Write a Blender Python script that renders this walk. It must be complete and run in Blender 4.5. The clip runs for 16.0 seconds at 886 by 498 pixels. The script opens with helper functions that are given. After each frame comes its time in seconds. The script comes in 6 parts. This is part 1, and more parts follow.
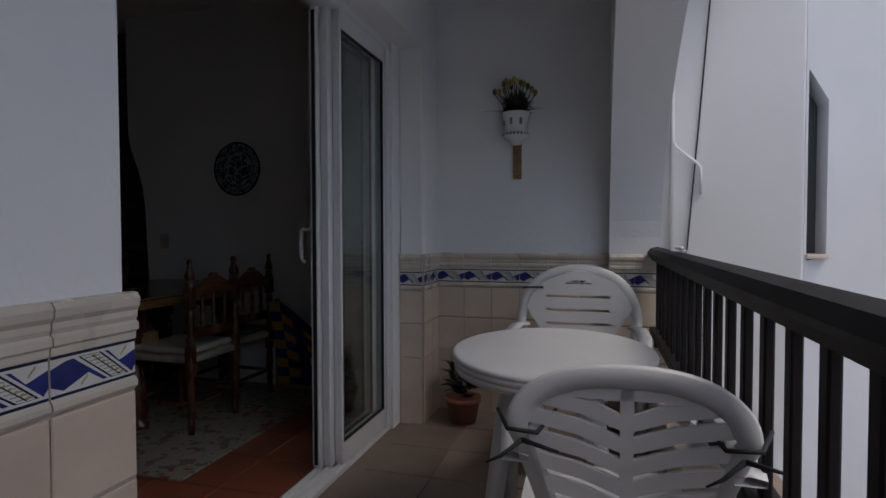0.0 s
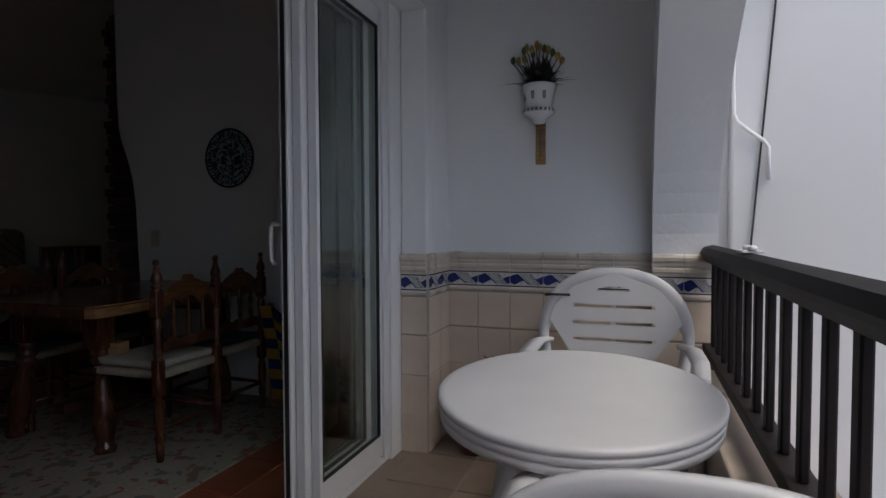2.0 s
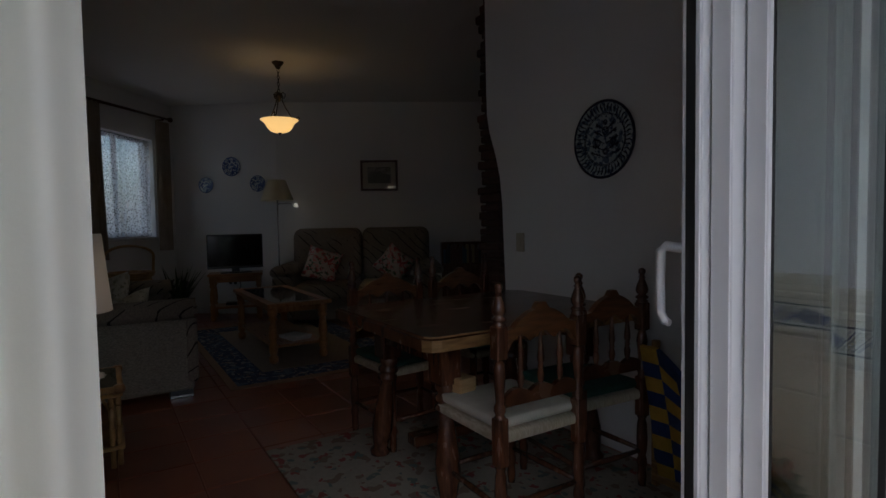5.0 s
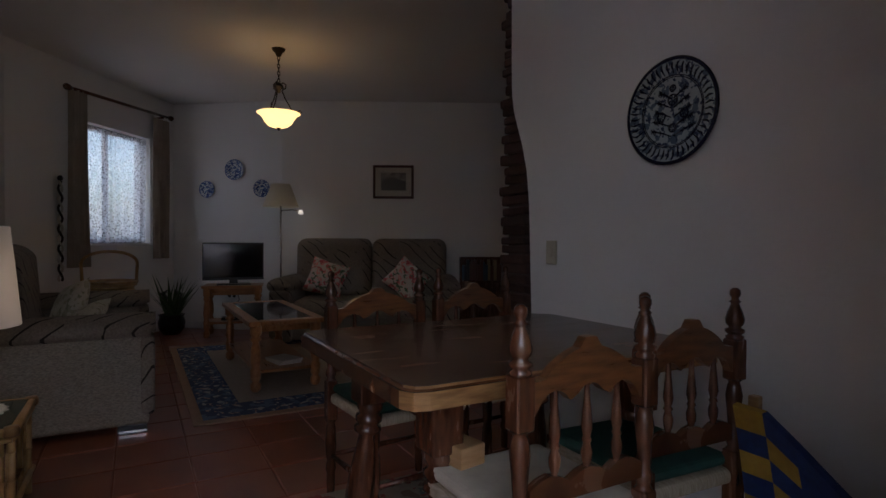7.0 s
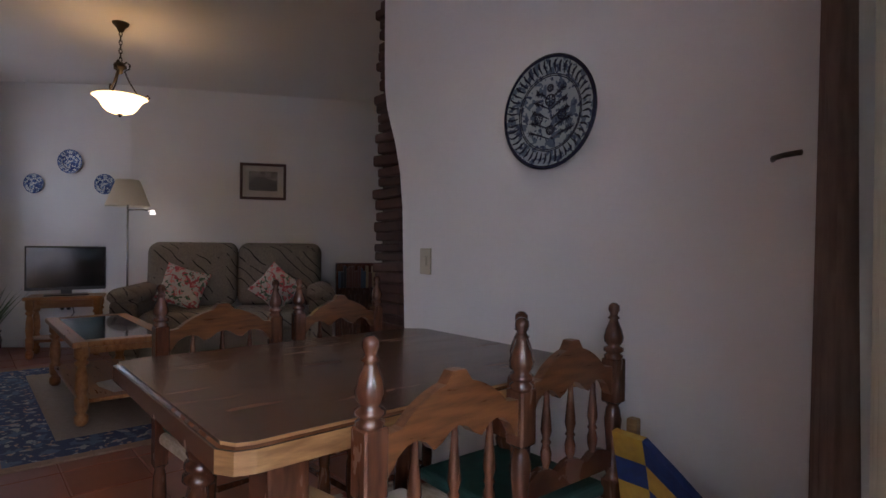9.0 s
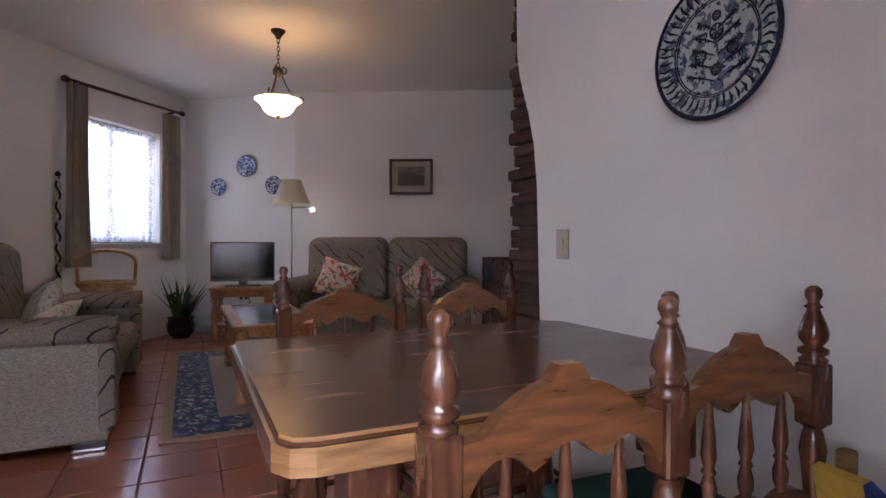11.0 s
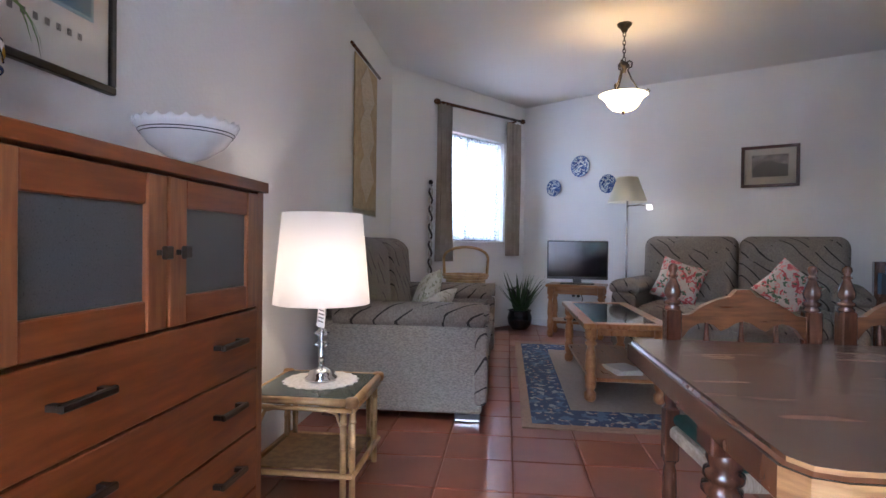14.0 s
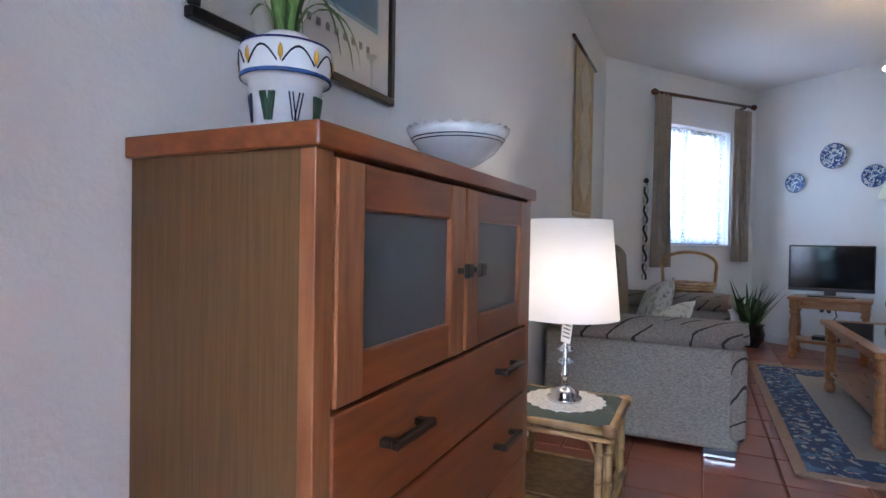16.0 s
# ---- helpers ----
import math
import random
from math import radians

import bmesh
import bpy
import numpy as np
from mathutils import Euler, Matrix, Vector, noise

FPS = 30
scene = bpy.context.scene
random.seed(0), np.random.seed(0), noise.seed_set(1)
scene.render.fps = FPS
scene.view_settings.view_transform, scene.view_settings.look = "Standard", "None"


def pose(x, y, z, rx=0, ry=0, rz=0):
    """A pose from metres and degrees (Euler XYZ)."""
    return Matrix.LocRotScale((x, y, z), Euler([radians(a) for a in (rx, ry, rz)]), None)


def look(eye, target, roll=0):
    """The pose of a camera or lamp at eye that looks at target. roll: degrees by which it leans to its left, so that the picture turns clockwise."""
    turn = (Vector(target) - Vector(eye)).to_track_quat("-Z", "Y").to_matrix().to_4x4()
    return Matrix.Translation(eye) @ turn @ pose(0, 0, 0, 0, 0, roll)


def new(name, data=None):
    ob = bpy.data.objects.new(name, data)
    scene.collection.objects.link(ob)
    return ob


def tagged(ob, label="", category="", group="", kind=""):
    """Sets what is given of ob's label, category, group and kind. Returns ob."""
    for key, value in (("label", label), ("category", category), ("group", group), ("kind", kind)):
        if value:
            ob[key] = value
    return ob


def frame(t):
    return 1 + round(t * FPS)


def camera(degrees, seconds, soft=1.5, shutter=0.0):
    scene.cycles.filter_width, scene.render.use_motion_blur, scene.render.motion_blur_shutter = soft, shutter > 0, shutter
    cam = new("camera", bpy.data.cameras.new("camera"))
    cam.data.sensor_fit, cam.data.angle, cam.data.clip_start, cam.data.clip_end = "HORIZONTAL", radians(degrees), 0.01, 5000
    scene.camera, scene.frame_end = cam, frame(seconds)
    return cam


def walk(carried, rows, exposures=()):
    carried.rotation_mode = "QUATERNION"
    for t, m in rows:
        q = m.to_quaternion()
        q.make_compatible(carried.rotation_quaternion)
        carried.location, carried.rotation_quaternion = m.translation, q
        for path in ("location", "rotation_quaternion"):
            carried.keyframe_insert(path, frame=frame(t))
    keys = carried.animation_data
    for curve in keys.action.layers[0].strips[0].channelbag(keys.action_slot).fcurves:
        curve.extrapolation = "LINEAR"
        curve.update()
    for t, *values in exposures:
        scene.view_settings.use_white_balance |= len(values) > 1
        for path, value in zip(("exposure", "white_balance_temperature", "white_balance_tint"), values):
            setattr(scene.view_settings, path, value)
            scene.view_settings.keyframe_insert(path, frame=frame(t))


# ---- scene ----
cam = camera(78.0, 16.0)
PATH = [
    (0, (1.179, -0.403, 1.122), (0.639, 1.522, 1.063), -0.1),
    (0.5, (1.175, -0.324, 1.122), (0.601, 1.59, 1.057), -0.0),
    (1, (1.168, -0.156, 1.122), (0.604, 1.762, 1.049), -0.0),
    (1.5, (1.148, -0.031, 1.123), (0.585, 1.886, 1.045), -0.1),
    (2, (1.173, 0.111, 1.118), (0.511, 1.997, 1.046), -0.2),
    (2.5, (1.206, 0.314, 1.127), (0.356, 2.122, 1.049), -0.2),
    (3, (1.156, 0.401, 1.137), (0.058, 2.071, 1.064), -0.3),
    (3.5, (1.026, 0.492, 1.124), (-0.271, 2.014, 1.06), -0.2),
    (4, (0.86, 0.559, 1.175), (-0.572, 1.952, 1.074), -0.4),
    (4.5, (0.691, 0.751, 1.179), (-0.874, 1.991, 1.069), -0.9),
    (5, (0.546, 0.933, 1.195), (-1.149, 1.99, 1.096), -1.0),
    (5.2, (0.49, 0.976, 1.206), (-1.25, 1.957, 1.108), -1.0),
    (7.3, (-0.071, 1.4, 1.108), (-1.809, 2.389, 1.095), 0.6),
    (7.5, (-0.089, 1.377, 1.123), (-1.761, 2.474, 1.106), 0.8),
    (8, (-0.167, 1.436, 1.147), (-1.678, 2.746, 1.144), 1.0),
    (8.2, (-0.178, 1.447, 1.152), (-1.636, 2.816, 1.144), 0.8),
    (10.3, (-0.322, 1.823, 1.071), (-2.009, 2.898, 1.054), -0.0),
    (10.5, (-0.348, 1.807, 1.068), (-2.068, 2.827, 1.051), -0.1),
    (11, (-0.354, 1.82, 1.058), (-2.166, 2.666, 1.042), 0.1),
    (11.5, (-0.375, 1.775, 1.051), (-2.251, 2.468, 1.035), 0.3),
    (12, (-0.398, 1.742, 1.046), (-2.328, 2.263, 1.029), 0.6),
    (12.5, (-0.418, 1.713, 1.048), (-2.386, 2.067, 1.032), 0.6),
    (13, (-0.431, 1.658, 1.043), (-2.424, 1.824, 1.026), 0.7),
    (13.5, (-0.465, 1.615, 1.041), (-2.465, 1.596, 1.022), 0.7),
    (14, (-0.469, 1.581, 1.037), (-2.455, 1.35, 1.016), 0.7),
    (14.5, (-0.476, 1.54, 1.034), (-2.43, 1.112, 1.008), 0.7),
    (15, (-0.506, 1.49, 1.033), (-2.402, 0.852, 1.008), 0.6),
    (15.5, (-0.537, 1.385, 1.052), (-2.378, 0.603, 1.02), 0.8),
    (16, (-0.572, 1.253, 1.072), (-2.383, 0.404, 1.039), 1.0),
]
EXPOSURES = [(0.0, 0.22, 6350, 8), (0.5, 0.32, 6350, 8), (1.5, 0.58, 6350, 7), (2.5, 0.85, 6450, 7), (3.5, 1.15, 6550, 7), (5.0, 1.45, 6550, 7), (6.2, 2.1, 6700, 11), (7.5, 3.08, 6700, 17), (8.2, 3.54, 6600, 17), (9.3, 4.15, 6700, 22), (10.4, 4.58, 6750, 25), (11.5, 4.90, 6450, 23), (13.0, 5.34, 6000, 15), (14.0, 5.42, 5700, 13), (16.0, 5.34, 5350, 8)]
walk(cam, [(t, look(eye, target, roll)) for t, eye, target, roll in PATH], EXPOSURES)

# ---- light ----
world = bpy.data.worlds.new("sky")
scene.world = world
world.use_nodes = True
wn = world.node_tree
sky = wn.nodes.new("ShaderNodeTexSky")
sky.sky_type = 'NISHITA'
sky.sun_disc = False
sky.sun_elevation = radians(61)
sky.sun_rotation = radians(112)
sky.air_density, sky.dust_density, sky.ozone_density = 1.0, 4.0, 0.6
wn.links.new(sky.outputs[0], wn.nodes["Background"].inputs[0])
wn.nodes["Background"].inputs[1].default_value = 0.15
sun_data = bpy.data.lights.new("sun", 'SUN')
sun_data.energy, sun_data.angle, sun_data.color = 0.7, radians(25), (1.0, 0.97, 0.93)
sun = new("sun", sun_data)
sun.matrix_world = look((5, -2, 10), (0, 0, 0))


def area_lamp(name, eye, target, w, h, power, color):
    d = bpy.data.lights.new(name, 'AREA')
    d.shape, d.size, d.size_y, d.energy, d.color = 'RECTANGLE', w, h, power, color
    o = new(name, d)
    o.matrix_world = look(eye, target)
    return o


def bulb(name, p, power, color, r=0.03):
    d = bpy.data.lights.new(name, 'POINT')
    d.energy, d.color, d.shadow_soft_size = power, color, r
    o = new(name, d)
    o.location = p
    return o


# ---- materials ----
def mat(name, c, c2=None, rough=0.6, metal=0.0, scale=6.0, stretch=(1, 1, 1), bump=0.1, fine=120.0, spec=0.5, vary=0.0,
        transmission=0.0, emit=None, power=0.0, coat=0.0):
    m = bpy.data.materials.new(name)
    m.use_nodes = True
    nt = m.node_tree
    b = nt.nodes["Principled BSDF"]
    tc = nt.nodes.new("ShaderNodeTexCoord")
    mp = nt.nodes.new("ShaderNodeMapping")
    mp.inputs["Scale"].default_value = stretch
    nt.links.new(tc.outputs["Object"], mp.inputs[0])
    n = nt.nodes.new("ShaderNodeTexNoise")
    n.inputs["Scale"].default_value = scale
    n.inputs["Detail"].default_value = 6
    nt.links.new(mp.outputs[0], n.inputs["Vector"])
    ramp = nt.nodes.new("ShaderNodeValToRGB")
    c2 = c2 or tuple(v * 0.88 for v in c)
    ramp.color_ramp.elements[0].color, ramp.color_ramp.elements[0].position = (*c2, 1), 0.34
    ramp.color_ramp.elements[1].color, ramp.color_ramp.elements[1].position = (*c, 1), 0.66
    nt.links.new(n.outputs["Fac"], ramp.inputs[0])
    col = ramp.outputs[0]
    if vary:
        info = nt.nodes.new("ShaderNodeObjectInfo")
        hs = nt.nodes.new("ShaderNodeHueSaturation")
        mr = nt.nodes.new("ShaderNodeMapRange")
        mr.inputs[3].default_value, mr.inputs[4].default_value = 1 - vary, 1 + vary
        nt.links.new(info.outputs["Random"], mr.inputs[0])
        nt.links.new(mr.outputs[0], hs.inputs["Value"])
        nt.links.new(col, hs.inputs["Color"])
        col = hs.outputs[0]
    nt.links.new(col, b.inputs["Base Color"])
    f = nt.nodes.new("ShaderNodeTexNoise")
    f.inputs["Scale"].default_value = fine
    f.inputs["Detail"].default_value = 4
    nt.links.new(mp.outputs[0], f.inputs["Vector"])
    bp = nt.nodes.new("ShaderNodeBump")
    bp.inputs["Strength"].default_value = bump
    bp.inputs["Distance"].default_value = 0.004
    nt.links.new(f.outputs["Fac"], bp.inputs["Height"])
    nt.links.new(bp.outputs[0], b.inputs["Normal"])
    rr = nt.nodes.new("ShaderNodeMapRange")
    rr.inputs[3].default_value, rr.inputs[4].default_value = max(0.02, rough - 0.08), min(1, rough + 0.08)
    nt.links.new(n.outputs["Fac"], rr.inputs[0])
    nt.links.new(rr.outputs[0], b.inputs["Roughness"])
    b.inputs["Metallic"].default_value = metal
    b.inputs["Specular IOR Level"].default_value = spec
    b.inputs["Transmission Weight"].default_value = transmission
    b.inputs["Coat Weight"].default_value = coat
    if emit:
        b.inputs["Emission Color"].default_value = (*emit, 1)
        b.inputs["Emission Strength"].default_value = power
    return m


def nodes_of(m):
    return m.node_tree, m.node_tree.nodes["Principled BSDF"]


plaster = mat("white_plaster", (0.80, 0.79, 0.78), (0.76, 0.75, 0.745), 0.75, scale=1.3, bump=0.5, fine=55)
outdoor_plaster = mat("outdoor_plaster", (0.80, 0.80, 0.80), (0.74, 0.74, 0.75), 0.85, scale=0.9, bump=0.4, fine=40)
# the outdoor white again, greyed in its colour for shade from nearby buildings
neighbour_render = mat("dimmed_render", (0.70, 0.70, 0.71), (0.64, 0.64, 0.655), 0.9, scale=0.8, bump=0.12, fine=40)
ceiling_paint = mat("ceiling_paint", (0.78, 0.76, 0.74), (0.75, 0.73, 0.71), 0.8, scale=1.0, bump=0.15, fine=40)
terracotta = mat("terracotta", (0.30, 0.095, 0.050), (0.235, 0.070, 0.038), 0.30, scale=4, bump=0.04, fine=30, vary=0.10, coat=0.3)
grout_dark = mat("grout_brown", (0.23, 0.080, 0.044), rough=0.7)
patio_tile = mat("patio_tile", (0.24, 0.185, 0.15), (0.19, 0.145, 0.115), 0.4, scale=7, bump=0.15, vary=0.1)
dado_tile = mat("dado_tile", (0.62, 0.52, 0.43), (0.54, 0.445, 0.365), 0.3, scale=5, bump=0.05, vary=0.04)
dado_grout = mat("dado_grout", (0.42, 0.36, 0.30), rough=0.9)
cap_tile = mat("cap_tile", (0.60, 0.54, 0.46), (0.53, 0.47, 0.39), 0.28, scale=6, bump=0.05)
tile_white = mat("glazed_white", (0.68, 0.67, 0.64), (0.60, 0.59, 0.56), 0.22, scale=9, bump=0.03)
tile_blue = mat("glazed_blue", (0.025, 0.035, 0.19), (0.015, 0.02, 0.12), 0.22, scale=20, bump=0.03)
tile_navy = mat("glazed_navy", (0.012, 0.014, 0.04), rough=0.25)
tile_grey = mat("glazed_grey", (0.32, 0.33, 0.33), (0.18, 0.19, 0.22), 0.25, scale=40)
tile_ochre = mat("glazed_ochre", (0.45, 0.33, 0.10), (0.25, 0.22, 0.08), 0.25, scale=40)
aluminium = mat("white_aluminium", (0.70, 0.70, 0.71), (0.66, 0.66, 0.67), 0.35, scale=3, bump=0.02, spec=0.5)
black_rubber = mat("black_rubber", (0.012, 0.012, 0.012), rough=0.6)
plastic_white = mat("white_plastic", (0.56, 0.56, 0.575), (0.51, 0.51, 0.525), 0.38, scale=4, bump=0.06, fine=200)
rail_brown = mat("dark_brown_paint", (0.013, 0.009, 0.009), (0.008, 0.006, 0.006), 0.55, scale=8, bump=0.05, spec=0.22)
cloth_black = mat("black_ribbon", (0.008, 0.009, 0.012), rough=0.7)
wood_dark = mat("dark_stained_wood", (0.125, 0.052, 0.026), (0.060, 0.023, 0.012), 0.26, scale=9, stretch=(6, 1, 1), bump=0.08, fine=60, coat=0.3)
wood_dark_up = mat("dark_turned_wood", (0.13, 0.052, 0.026), (0.055, 0.020, 0.012), 0.25, scale=9, stretch=(5, 5, 1), bump=0.06, fine=60, coat=0.3)
wood_crest = mat("chestnut_wood", (0.19, 0.075, 0.029), (0.09, 0.033, 0.013), 0.3, scale=10, stretch=(5, 1, 7), bump=0.08, fine=60, coat=0.2)
wood_table = mat("walnut_tabletop", (0.135, 0.058, 0.028), (0.078, 0.033, 0.016), 0.25, scale=5, stretch=(4.0, 0.55, 2), bump=0.02, fine=50, coat=0.12)
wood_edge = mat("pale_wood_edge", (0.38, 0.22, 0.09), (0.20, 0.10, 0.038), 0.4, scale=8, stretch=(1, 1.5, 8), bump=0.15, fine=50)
wood_block = mat("raw_pine_block", (0.48, 0.30, 0.15), (0.38, 0.22, 0.10), 0.6, scale=8, stretch=(1, 1, 6))
wood_cherry = mat("cherry_veneer", (0.235, 0.068, 0.017), (0.155, 0.040, 0.010), 0.36, scale=6, stretch=(1.2, 6, 9), bump=0.05, fine=80)
wood_cherry_up = mat("cherry_stile", (0.30, 0.115, 0.040), (0.20, 0.065, 0.022), 0.36, scale=6, stretch=(14, 6, 1), bump=0.05, fine=80)
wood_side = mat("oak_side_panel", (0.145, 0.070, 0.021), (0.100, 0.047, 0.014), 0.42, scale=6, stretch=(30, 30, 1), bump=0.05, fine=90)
wood_pine = mat("honey_pine", (0.42, 0.19, 0.065), (0.30, 0.12, 0.04), 0.3, scale=7, stretch=(1, 7, 5), bump=0.05, fine=70, coat=0.2)
cane = mat("honey_cane", (0.52, 0.32, 0.13), (0.34, 0.19, 0.07), 0.4, scale=16, stretch=(1, 1, 1), bump=0.15, fine=70, coat=0.15)
cane_node = mat("cane_binding", (0.36, 0.20, 0.08), (0.22, 0.11, 0.04), 0.5, scale=30)
smoked_glass = mat("smoked_glass", (0.05, 0.05, 0.055), rough=0.06, spec=0.7, bump=0.0)
frosted = mat("frosted_grey_glass", (0.085, 0.09, 0.088), (0.07, 0.075, 0.075), 0.3, scale=300, bump=0.25, fine=500)
bronze = mat("aged_bronze", (0.075, 0.062, 0.048), (0.05, 0.04, 0.03), 0.4, metal=0.8, scale=20)
chrome = mat("chrome", (0.75, 0.75, 0.76), rough=0.08, metal=1.0, bump=0.0)
iron = mat("black_iron", (0.02, 0.016, 0.013), (0.035, 0.022, 0.015), 0.5, metal=0.4, scale=30)
steel = mat("brushed_steel", (0.5, 0.5, 0.5), rough=0.25, metal=0.9, bump=0.02)
ceramic = mat("white_ceramic", (0.78, 0.78, 0.78), (0.70, 0.70, 0.71), 0.18, scale=9, bump=0.02)
ceramic_blue = mat("blue_glaze", (0.06, 0.12, 0.34), (0.03, 0.06, 0.2), 0.2, scale=30)
ceramic_yellow = mat("yellow_glaze", (0.62, 0.36, 0.05), rough=0.2)
ceramic_green = mat("green_glaze", (0.05, 0.10, 0.06), rough=0.2)
leaf_green = mat("leaf_green", (0.05, 0.11, 0.035), (0.03, 0.06, 0.02), 0.4, scale=20)
leaf_pale = mat("spider_plant_leaf", (0.16, 0.26, 0.07), (0.07, 0.14, 0.03), 0.4, scale=14, stretch=(6, 6, 1))
leaf_dark = mat("dark_leaf", (0.018, 0.032, 0.018), (0.04, 0.02, 0.022), 0.4, scale=12)
petal_yellow = mat("dried_petal", (0.42, 0.30, 0.06), (0.22, 0.14, 0.05), 0.6, scale=40)
petal_red = mat("red_petal", (0.42, 0.02, 0.03), (0.25, 0.01, 0.015), 0.5, scale=40)
clay = mat("clay_pot", (0.26, 0.10, 0.07), (0.18, 0.07, 0.05), 0.6, scale=12)
black_glaze = mat("black_glaze", (0.01, 0.01, 0.012), rough=0.15)
screen = mat("black_screen", (0.006, 0.006, 0.007), rough=0.08, bump=0.0)
black_plastic = mat("black_plastic", (0.012, 0.012, 0.013), rough=0.3, bump=0.02)
switch_plastic = mat("ivory_plastic", (0.52, 0.47, 0.36), rough=0.4)
paper = mat("white_paper", (0.72, 0.71, 0.68), rough=0.8)
books = [mat("book_cloth", c, rough=0.6) for c in ((0.03, 0.03, 0.04), (0.5, 0.48, 0.42), (0.12, 0.05, 0.04), (0.05, 0.09, 0.14), (0.33, 0.25, 0.15))]
cushion_green = mat("green_cloth", (0.012, 0.075, 0.06), (0.008, 0.05, 0.042), 0.85, scale=30, bump=0.4, fine=300)
cushion_white = mat("cream_cloth", (0.55, 0.52, 0.45), (0.45, 0.42, 0.36), 0.9, scale=12, bump=0.4, fine=200)
rush = mat("woven_rush", (0.50, 0.44, 0.34), (0.34, 0.29, 0.21), 0.8, scale=30, stretch=(1, 8, 1), bump=0.5, fine=90)
fringe = mat("tapestry_wool", (0.62, 0.53, 0.38), (0.50, 0.42, 0.29), 0.95, scale=20, stretch=(1, 1, 6), bump=0.6, fine=150)
wool_dark = mat("tan_wool", (0.50, 0.38, 0.22), (0.41, 0.30, 0.17), 0.95, scale=20, bump=0.6, fine=150)
black_frame = mat("black_frame", (0.015, 0.014, 0.014), rough=0.3)
mahogany = mat("mahogany_frame", (0.07, 0.022, 0.014), (0.04, 0.012, 0.008), 0.3, scale=20, stretch=(1, 6, 6))
poster_teal = mat("poster_teal", (0.03, 0.20, 0.32), (0.02, 0.13, 0.24), 0.5, scale=3)
poster_sky = mat("poster_pale_teal", (0.28, 0.48, 0.55), (0.20, 0.38, 0.47), 0.5, scale=2)
poster_sand = mat("poster_cream", (0.80, 0.78, 0.72), (0.75, 0.73, 0.67), 0.6, scale=5)
ink = mat("grey_ink", (0.16, 0.15, 0.14), rough=0.7)
engraving = mat("engraving", (0.42, 0.39, 0.34), (0.12, 0.11, 0.10), 0.6, scale=14, bump=0.0)
mount = mat("cream_mount", (0.60, 0.55, 0.46), rough=0.7)
brick_red = mat("old_brick", (0.115, 0.058, 0.045), (0.06, 0.032, 0.028), 0.85, scale=9, bump=0.8, fine=30, vary=0.25)
mortar = mat("brick_mortar", (0.10, 0.075, 0.065), rough=0.95, bump=0.6, fine=40)
drape = mat("beige_drape", (0.33, 0.28, 0.23), (0.28, 0.235, 0.19), 0.9, scale=8, bump=0.3, fine=300)
lining = mat("cream_blackout_curtain", (0.77, 0.76, 0.67), (0.71, 0.70, 0.61), 0.7, scale=3, bump=0.1, fine=100)
stripe_curtain = mat("brown_curtain", (0.21, 0.15, 0.125), (0.165, 0.115, 0.095), 0.9, scale=30, stretch=(2, 2, 0.3), bump=0.3, fine=150)
steel_window = mat("dark_window_frame", (0.06, 0.05, 0.05), rough=0.4)


def glass_mat(name, tint, rough=0.0):
    m = bpy.data.materials.new(name)
    m.use_nodes = True
    nt, b = nodes_of(m)
    out = nt.nodes["Material Output"]
    tr = nt.nodes.new("ShaderNodeBsdfTransparent")
    tr.inputs[0].default_value = (*tint, 1)
    gl = nt.nodes.new("ShaderNodeBsdfGlossy")
    gl.inputs["Roughness"].default_value = rough
    lw = nt.nodes.new("ShaderNodeLayerWeight")
    pw = nt.nodes.new("ShaderNodeMath")
    pw.operation = 'POWER'
    pw.inputs[1].default_value = 3.0
    fr = nt.nodes.new("ShaderNodeMath")
    fr.operation = 'MULTIPLY_ADD'
    fr.inputs[1].default_value, fr.inputs[2].default_value = 0.8, 0.045
    nt.links.new(lw.outputs["Facing"], pw.inputs[0])
    nt.links.new(pw.outputs[0], fr.inputs[0])
    mx = nt.nodes.new("ShaderNodeMixShader")
    nt.links.new(fr.outputs[0], mx.inputs[0])
    nt.links.new(tr.outputs[0], mx.inputs[1])
    nt.links.new(gl.outputs[0], mx.inputs[2])
    nt.links.new(mx.outputs[0], out.inputs[0])
    return m


pane_glass = glass_mat("window_glass", (0.93, 0.97, 0.95))
# grey tint added to hold down the daylight coming through the small window
grey_glass = glass_mat("dimming_window_glass", (0.52, 0.56, 0.58))
clear_glass = glass_mat("picture_glass", (0.97, 0.97, 0.97))


